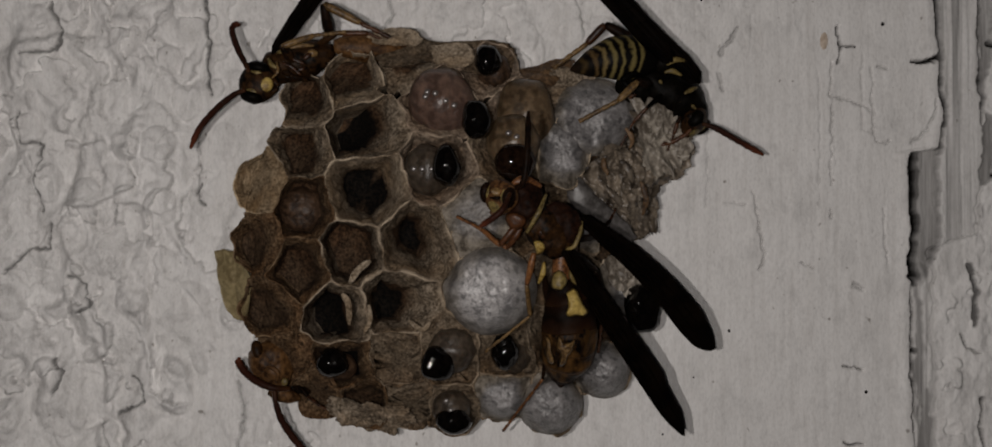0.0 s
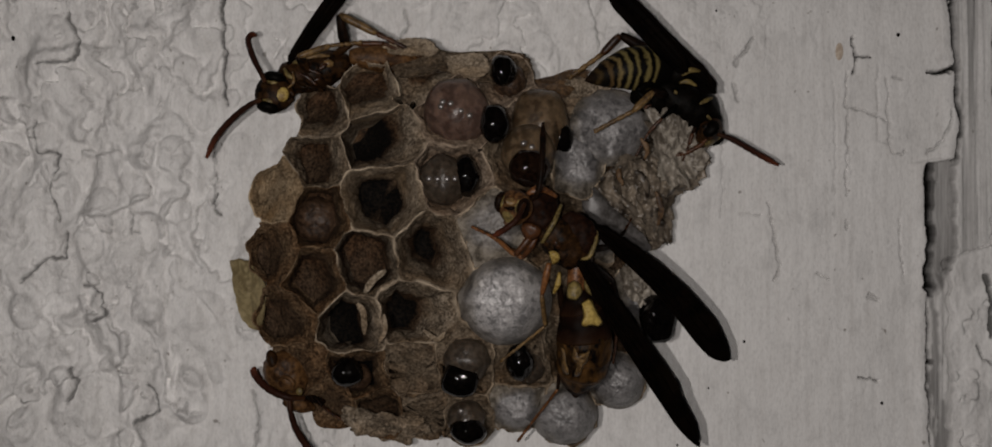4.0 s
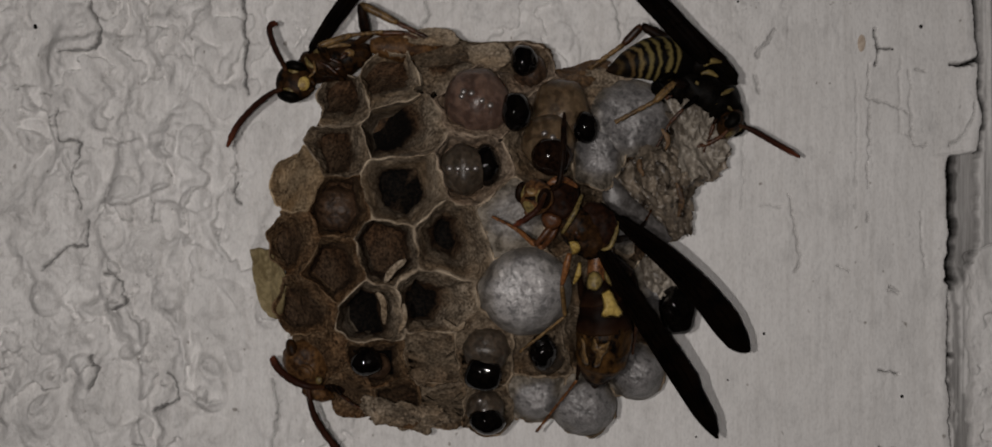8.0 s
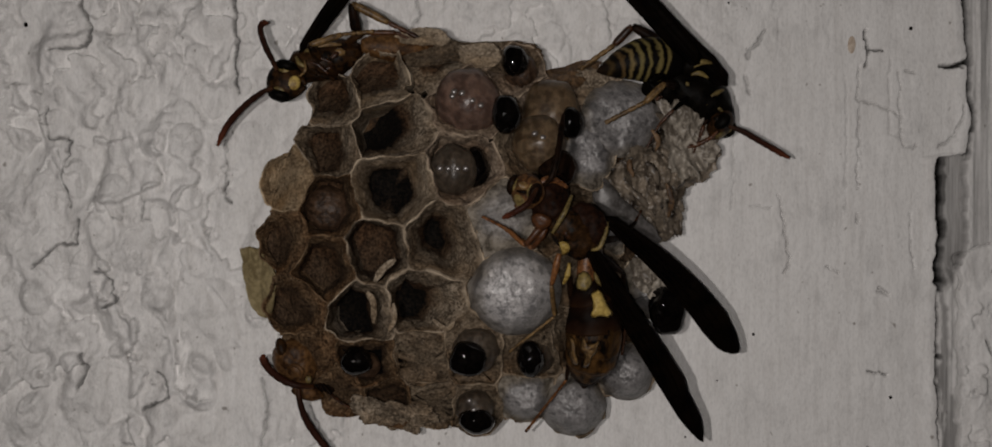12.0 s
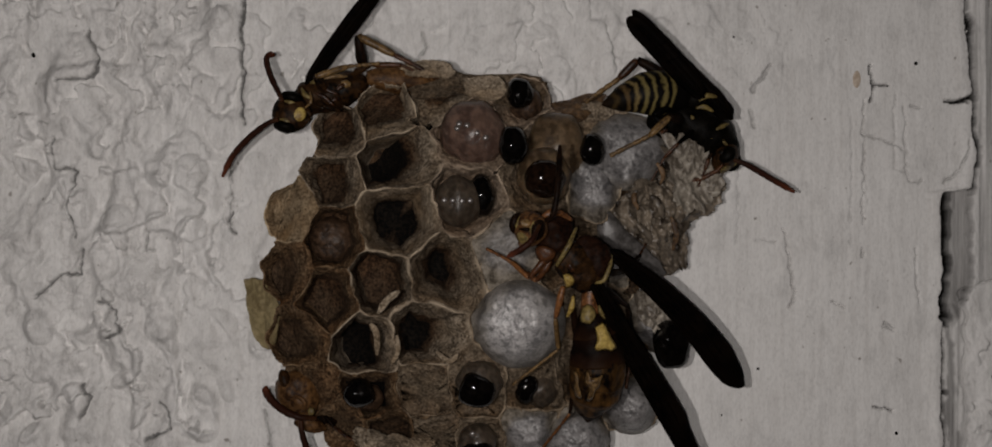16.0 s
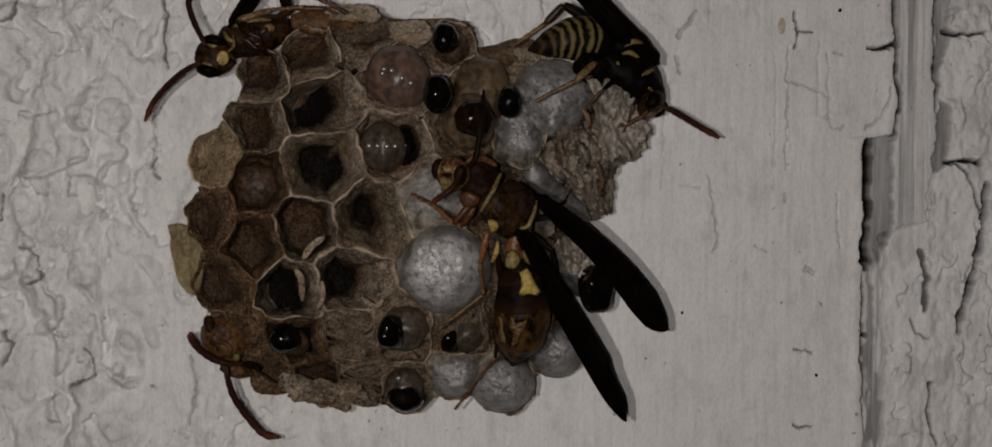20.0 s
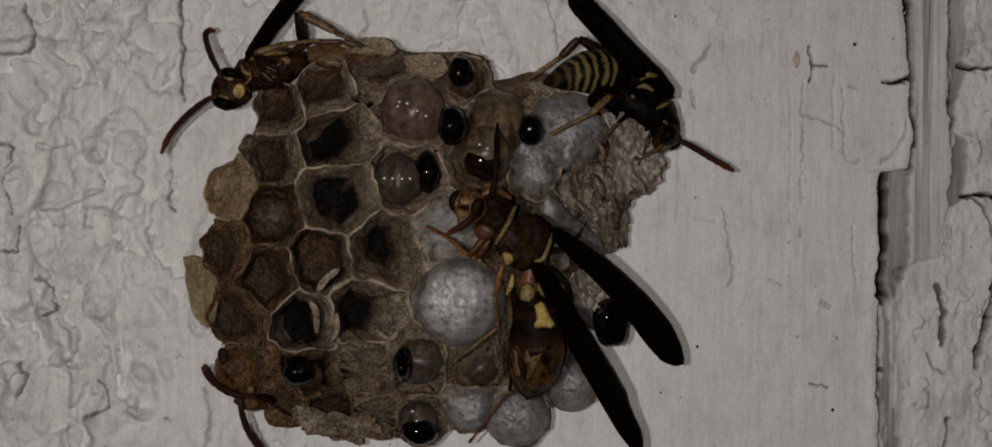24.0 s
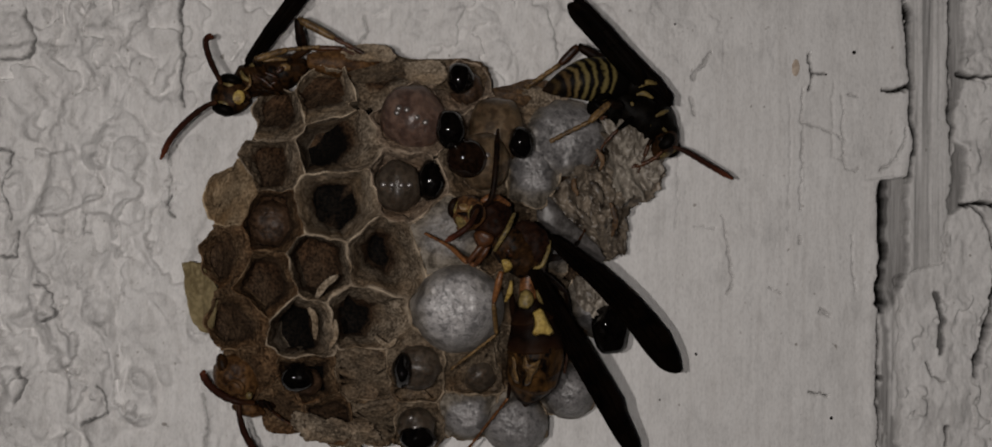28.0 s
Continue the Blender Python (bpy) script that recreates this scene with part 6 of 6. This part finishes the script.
def upper_left_wasp():
    w = thing("wasp", (-14.58, -2.53, 16.04), "dark yellow-marked paper wasp peering over the nest rim", "wasp", "wasps on the nest")
    part("thorax", rumpled(round_body((-18.11, -5.40, 14.08), (-11.58, -5.20, 15.99), [(0, 0.9), (0.12, 1.5), (0.4, 1.75), (0.75, 1.5), (0.93, 1.0), (1, 0.5)], 22, 26, 0.9), 0.25, 1.0, 2), MOTTLED, w)
    part("gaster", round_body((-11.64, -5.20, 16.46), (-3.78, -3.40, 16.23), [(0, 0.6), (0.12, 1.0), (0.4, 1.5), (0.65, 1.4), (0.88, 0.8), (1, 0.15)], 24, 36, 0.85), DULL_FACE, w, "dull brown gaster")
    for pts, r, m in (([(-16.47, -8.00, 15.49), (-16.00, -8.10, 15.60), (-15.57, -7.90, 15.45)], 0.22, OLIVE), ([(-16.01, -8.00, 14.58), (-15.21, -8.00, 14.24), (-14.32, -7.80, 13.46)], 0.2, RUST), ([(-16.50, -7.80, 14.72), (-16.40, -8.10, 13.77), (-16.94, -7.90, 13.22)], 0.15, TAN), ([(-14.12, -7.60, 14.98), (-13.34, -7.40, 15.58)], 0.26, RUST), ([(-15.10, -8.00, 14.92), (-13.98, -7.80, 14.49)], 0.2, RUST), ([(-13.74, -7.40, 15.58), (-12.90, -7.20, 15.49)], 0.4, TAN), ([(-17.30, -7.60, 15.05), (-16.95, -7.90, 14.45), (-16.35, -7.90, 14.05)], 0.24, OLIVE), ([(-15.30, -7.70, 15.95), (-14.30, -7.50, 16.20), (-13.20, -7.20, 16.25)], 0.22, TAN), ([(-14.60, -7.70, 13.95), (-13.90, -7.50, 14.25)], 0.24, RUST)):
        part("mark", sweep(pts, [(0, r * 0.5), (0.5, r), (1, r * 0.5)], 8, 10, 0.6), m, w, "yellow mark")
    head = wasp_head(w, (-18.31, -6.80, 12.82), (0.06, -0.98, 0.04), (-0.94, -0.1, 0.22), 1.95, MOTTLED, YELLOW, None, 0.95)
    antenna(head, [(-18.92, -8.40, 13.73), (-19.30, -8.20, 14.55), (-20.15, -7.20, 16.06), (-20.81, -6.00, 17.73), (-20.65, -5.60, 18.38), (-20.25, -5.20, 18.44)], 0.30)
    antenna(head, [(-19.26, -8.40, 12.13), (-20.36, -8.00, 11.72), (-22.21, -6.60, 10.58), (-23.91, -5.60, 8.92), (-24.91, -5.00, 7.09)], 0.30)
    wing("wing", (-17.07, -7.00, 15.51), (-10.00, -6.00, 25.77), [(0, 0.3), (0.1, 0.6), (0.3, 0.75), (0.6, 0.9), (0.85, 0.9), (1, 0.4)], [(0, 0.3), (0.1, 0.5), (0.3, 0.65), (0.6, 0.7), (0.85, 0.6), (1, 0.3)], w, (0, -0.1, 0))
    leg(w, [(-15.22, -7.00, 14.88), (-15.93, -8.60, 15.98), (-13.10, -8.00, 17.04), (-10.29, -7.40, 17.42)], (MOTTLED, TAN, TAN), 0.42)
    leg(w, [(-11.91, -5.50, 17.12), (-12.32, -7.20, 19.98), (-9.00, -7.00, 18.29), (-4.86, -6.60, 16.27)], (DARK_BROWN, TAN, RUST), 0.5)
    leg(w, [(-13.07, -5.50, 16.53), (-11.22, -6.60, 17.42), (-8.33, -6.60, 17.42), (-7.07, -6.40, 16.87)], (MOTTLED, RUST, RUST), 0.34)
    leg(w, [(-16.22, -6.00, 14.02), (-15.07, -8.20, 13.30), (-13.74, -7.40, 13.05)], (MOTTLED, MOTTLED, RUST), 0.3)
    return w


def lower_left_wasp():
    w = thing("wasp", (-17.03, -2.10, -13.94), "brown paper wasp peeking out under the nest rim", "wasp", "wasps on the nest")
    part("thorax", round_body((-16.20, -3.00, -14.73), (-12.56, -1.80, -14.88), [(0, 0.5), (0.2, 1.2), (0.5, 1.3), (0.9, 0.9), (1, 0.4)], 20, 20, 0.8), DARK_BROWN, w)
    c = V((-17.63, -4.20, -13.05))
    verts, faces, along = ball(c, (2.05, 0, 0.5), (-0.75, 0, 2.2), (0, -1.7, 0), 36, 26)
    verts = [c + (v - c) * (1 + 0.16 * noise.noise((v - c) * 0.8) + 0.07 * noise.noise((v - c) * 2.2)) for v in verts]
    head = part("head", (verts, faces, along), DULL_FACE, w, "orange-brown face")
    part("eye", ball((-18.85, -5.00, -11.75), (0.55, 0, 0.16), (-0.34, 0, 1.05), (0, -0.75, 0), 20, 14), MOTTLED, head, "dark bean-shaped compound eye")
    part("mandible", round_body((-18.02, -4.40, -15.51), (-15.17, -3.60, -16.32), [(0, 0.3), (0.3, 0.75), (0.7, 0.7), (1, 0.2)], 14, 14, 0.8), DULL_FACE, head, "brown jaw")
    part("mark", ball((-16.28, -6.00, -14.43), (0.30, 0, 0.1), (-0.1, 0, 0.34), (0, -0.15, 0), 12, 8), OLIVE, head, "dull yellow face mark")
    part("face_ridge", sweep([(-18.40, -5.80, -13.46), (-17.53, -6.20, -13.07), (-16.82, -6.30, -13.64), (-17.09, -6.00, -14.49)], [(0, 0.12), (0.5, 0.22), (1, 0.1)], 8, 12, 0.6), DULL_FACE, head)
    antenna(head, [(-15.84, -5.80, -15.09), (-17.12, -6.60, -14.93), (-18.54, -6.40, -14.44), (-19.80, -5.80, -13.64), (-20.50, -5.40, -12.81), (-20.59, -5.20, -12.24)], 0.36)
    antenna(head, [(-17.15, -6.40, -15.02), (-17.03, -6.40, -16.29), (-16.53, -5.80, -18.12), (-15.44, -5.20, -19.97), (-13.97, -4.80, -21.69), (-12.58, -4.60, -22.08)], 0.34)
    leg(w, [(-15.72, -3.00, -14.73), (-14.41, -4.00, -16.09), (-13.17, -4.60, -16.90), (-12.30, -4.40, -17.40)], (DARK_BROWN, RUST, RUST), 0.22)
    return w


big_wasp()
upper_right_wasp()
upper_left_wasp()
lower_left_wasp()


# ---- specks on the wall ----
STAIN = surface("tan_stain", (0.42, 0.34, 0.27), (0.56, 0.48, 0.40), 0.7, 900, 3000, 0.3, 0.00008, (1, 1, 1), 0.1)


def specks():
    marks = [((25.93, 0.00, -10.65), 0.17), ((39.29, 0.00, -16.72), 0.2), ((23.42, 0.00, 21.42), 0.16), ((41.13, 0.00, 19.05), 0.22), ((38.37, 0.00, 16.84), 0.1), ((22.44, 0.00, -15.12), 0.1), ((19.38, 0.00, -20.62), 0.13), ((-29.52, 0.00, 18.62), 0.18), ((8.97, 0.00, 19.76), 0.16), ((-44.34, 0.00, 18.98), 0.3)]
    for at, r in marks:
        r *= 0.75
        g = ball(V(at) + V((0, -0.12, 0)), (r, 0, 0), (0, 0, r * 1.2), (0, -0.2, 0), 10, 8)
        ob = part("speck", g, BLACK, None, "", at)
        tagged(ob, "tiny dark fly speck on the white paint", "speck", "specks on the wall")
    stain = part("stain", ball((35.42, -0.01, 17.45), (0.42, 0, 0.05), (0, 0, 0.9), (0, -0.10, 0), 14, 8), STAIN, None, "", (35.43, 0.00, 17.45))
    tagged(stain, "small tan stain on the white paint", "stain")


specks()


# ---- what moves ----
def moving(key, rows):
    """Keys a head or feeler: seconds and its place, or seconds, its place and a turn in degrees."""
    ob = HEADS[key]
    base = ORIGIN[ob.parent]
    out = []
    for t, at, *turn in rows:
        p = (V(at) - base) * MM
        out.append((t, pose(p.x, p.y, p.z, *(turn[0] if turn else (0, 0, 0)))))
    walk(ob, out)


def motions():
    moving("middle", [(0, (-1.20, -12.20, 5.03)), (1, (-1.33, -12.20, 5.24)), (2, (-1.28, -11.60, 5.09)), (3, (-0.88, -10.80, 5.09)), (5.5, (-0.91, -10.40, 4.89)), (7, (-1.02, -10.20, 4.72)), (8, (-0.91, -10.20, 5.11)), (10, (-0.83, -10.00, 4.93)), (11.5, (-0.98, -9.60, 4.88)), (12.5, (-0.94, -9.40, 5.01)), (15, (-0.65, -10.00, 5.32)), (17, (-1.06, -10.00, 5.29)), (20, (-0.95, -9.70, 4.88)), (23.5, (-0.39, -10.20, 5.49)), (25, (-0.29, -10.20, 5.17)), (28, (0.04, -10.20, 5.21))])
    moving("tan2", [(0, (4.84, -10.35, 5.41)), (2, (4.65, -10.35, 5.73)), (3, (4.56, -10.36, 5.71)), (6, (5.37, -10.19, 6.12)), (7, (5.15, -10.38, 6.17)), (8, (4.93, -10.28, 5.95)), (9, (5.52, -9.73, 5.57)), (11, (6.64, -9.25, 5.22)), (12.5, (6.20, -9.35, 4.93)), (14.5, (5.59, -9.94, 6.52)), (16, (4.77, -10.18, 6.90)), (17, (4.95, -10.28, 5.90)), (18.5, (6.40, -9.88, 5.91)), (19.5, (5.57, -9.92, 6.69)), (20, (5.16, -9.98, 7.36)), (21.5, (3.91, -10.28, 7.02)), (23.5, (4.73, -9.60, 6.27)), (25, (4.47, -9.45, 7.60)), (26.7, (3.42, -10.13, 7.91)), (28, (3.20, -10.49, 7.33))])
    moving("tan", [(0, (7.29, -6.60, 8.75)), (3, (7.48, -6.90, 8.74)), (5.5, (8.30, -8.19, 8.38)), (7, (8.35, -8.24, 9.03)), (8, (8.10, -8.36, 8.62)), (10, (8.19, -8.37, 8.45)), (11.5, (7.50, -8.52, 9.36)), (12.5, (7.92, -8.20, 8.82)), (14.5, (8.80, -8.27, 10.24)), (16, (9.12, -8.31, 9.63)), (17, (8.64, -8.57, 8.72)), (18, (8.45, -8.67, 9.30)), (19, (7.87, -8.82, 9.11)), (20, (8.37, -8.75, 8.95)), (21.5, (8.89, -8.51, 9.71)), (23.5, (8.90, -8.55, 9.47)), (25, (8.87, -8.72, 9.49)), (28, (8.10, -8.98, 8.88))])
    moving("pink", [(0, (1.43, -11.30, 9.17)), (3, (1.65, -11.21, 9.58)), (8, (1.77, -11.14, 9.86)), (11, (1.71, -11.19, 9.63)), (16, (1.91, -11.14, 9.77)), (20, (1.87, -11.21, 9.46)), (25, (1.77, -11.19, 9.62)), (28, (1.70, -11.15, 9.83))])
    moving("round", [(0, (-2.01, -11.08, -12.30), (0, 0, 30)), (1.5, (-1.65, -10.82, -12.72), (0, 0, 10)), (3, (-1.39, -10.62, -12.85), (0, 0, 0)), (6.5, (-1.53, -10.55, -13.20), (0, 0, 0)), (8, (-1.07, -10.52, -13.27), (0, 0, 0)), (10, (-1.11, -11.28, -11.99), (0, 0, 0)), (12, (-1.48, -11.31, -11.92), (0, 0, 10)), (14.5, (-1.26, -10.71, -12.36), (0, 0, 10)), (15.5, (-1.17, -10.75, -12.19), (0, 0, 10)), (17, (-0.66, -11.08, -11.17), (0, 0, 10)), (18.5, (-1.69, -11.13, -11.12), (0, 0, 20)), (20, (-1.84, -11.06, -11.57), (0, 0, 45)), (21.5, (-1.82, -10.90, -11.50), (0, 0, 60)), (24, (-2.22, -10.73, -11.56), (0, 10, 85)), (26.5, (-2.37, -10.77, -11.37), (0, 14, 95)), (28, (-2.19, -10.74, -11.53), (0, 14, 92))])
    moving("under", [(0, (3.81, -9.03, -11.56)), (3, (3.76, -9.03, -11.59)), (8, (4.14, -9.00, -11.52)), (12, (4.01, -8.73, -12.18)), (14.5, (3.42, -7.81, -12.19)), (15.5, (3.40, -7.05, -11.86)), (17, (3.04, -7.00, -12.00)), (20, (3.02, -6.40, -12.55)), (24, (2.70, -5.60, -12.38)), (28, (2.54, -5.40, -12.25))])
    root = ORIGIN[HEADS["wing"]]
    moving("wing", [(t, root, (0, turn, 0)) for t, turn in ((0, 0), (8, 0.2), (10, 1.1), (12.5, 1.4), (15, 2.3), (20, 2.6), (28, 2.6))])
    neck = ORIGIN[HEADS["wasp"]]
    moving("wasp", [(t, neck + V((dx, 0, dz)), (0, turn, 0)) for t, dx, dz, turn in ((0, 0.1, 0.1, -2), (3, 0.0, 0.0, 0), (7, 0, 0, 0), (8, 0, 0, 0), (9.5, 0.05, 0.25, 3), (11, 0.1, 0.4, 5), (12.5, 0.05, 0.3, 4), (14.5, 0, 0, 0), (17, 0, 0.15, 1), (20, -0.15, 0.2, -2), (24, 0, 0.1, 1), (28, 0, 0.15, 0))])
    tip = ORIGIN[HEADS["feeler_up"]]
    moving("feeler_up", [(t, tip, (lean, turn, 0)) for t, lean, turn in ((0, 2, 2), (3, 0, 0), (8, 0, 0), (9.5, -6, -3), (11, -14, -6), (12.5, -10, 4), (14.5, 0, 0), (17, -3, 0), (20, -2, 4), (24, 0, -2), (28, 0, 0))])


motions()
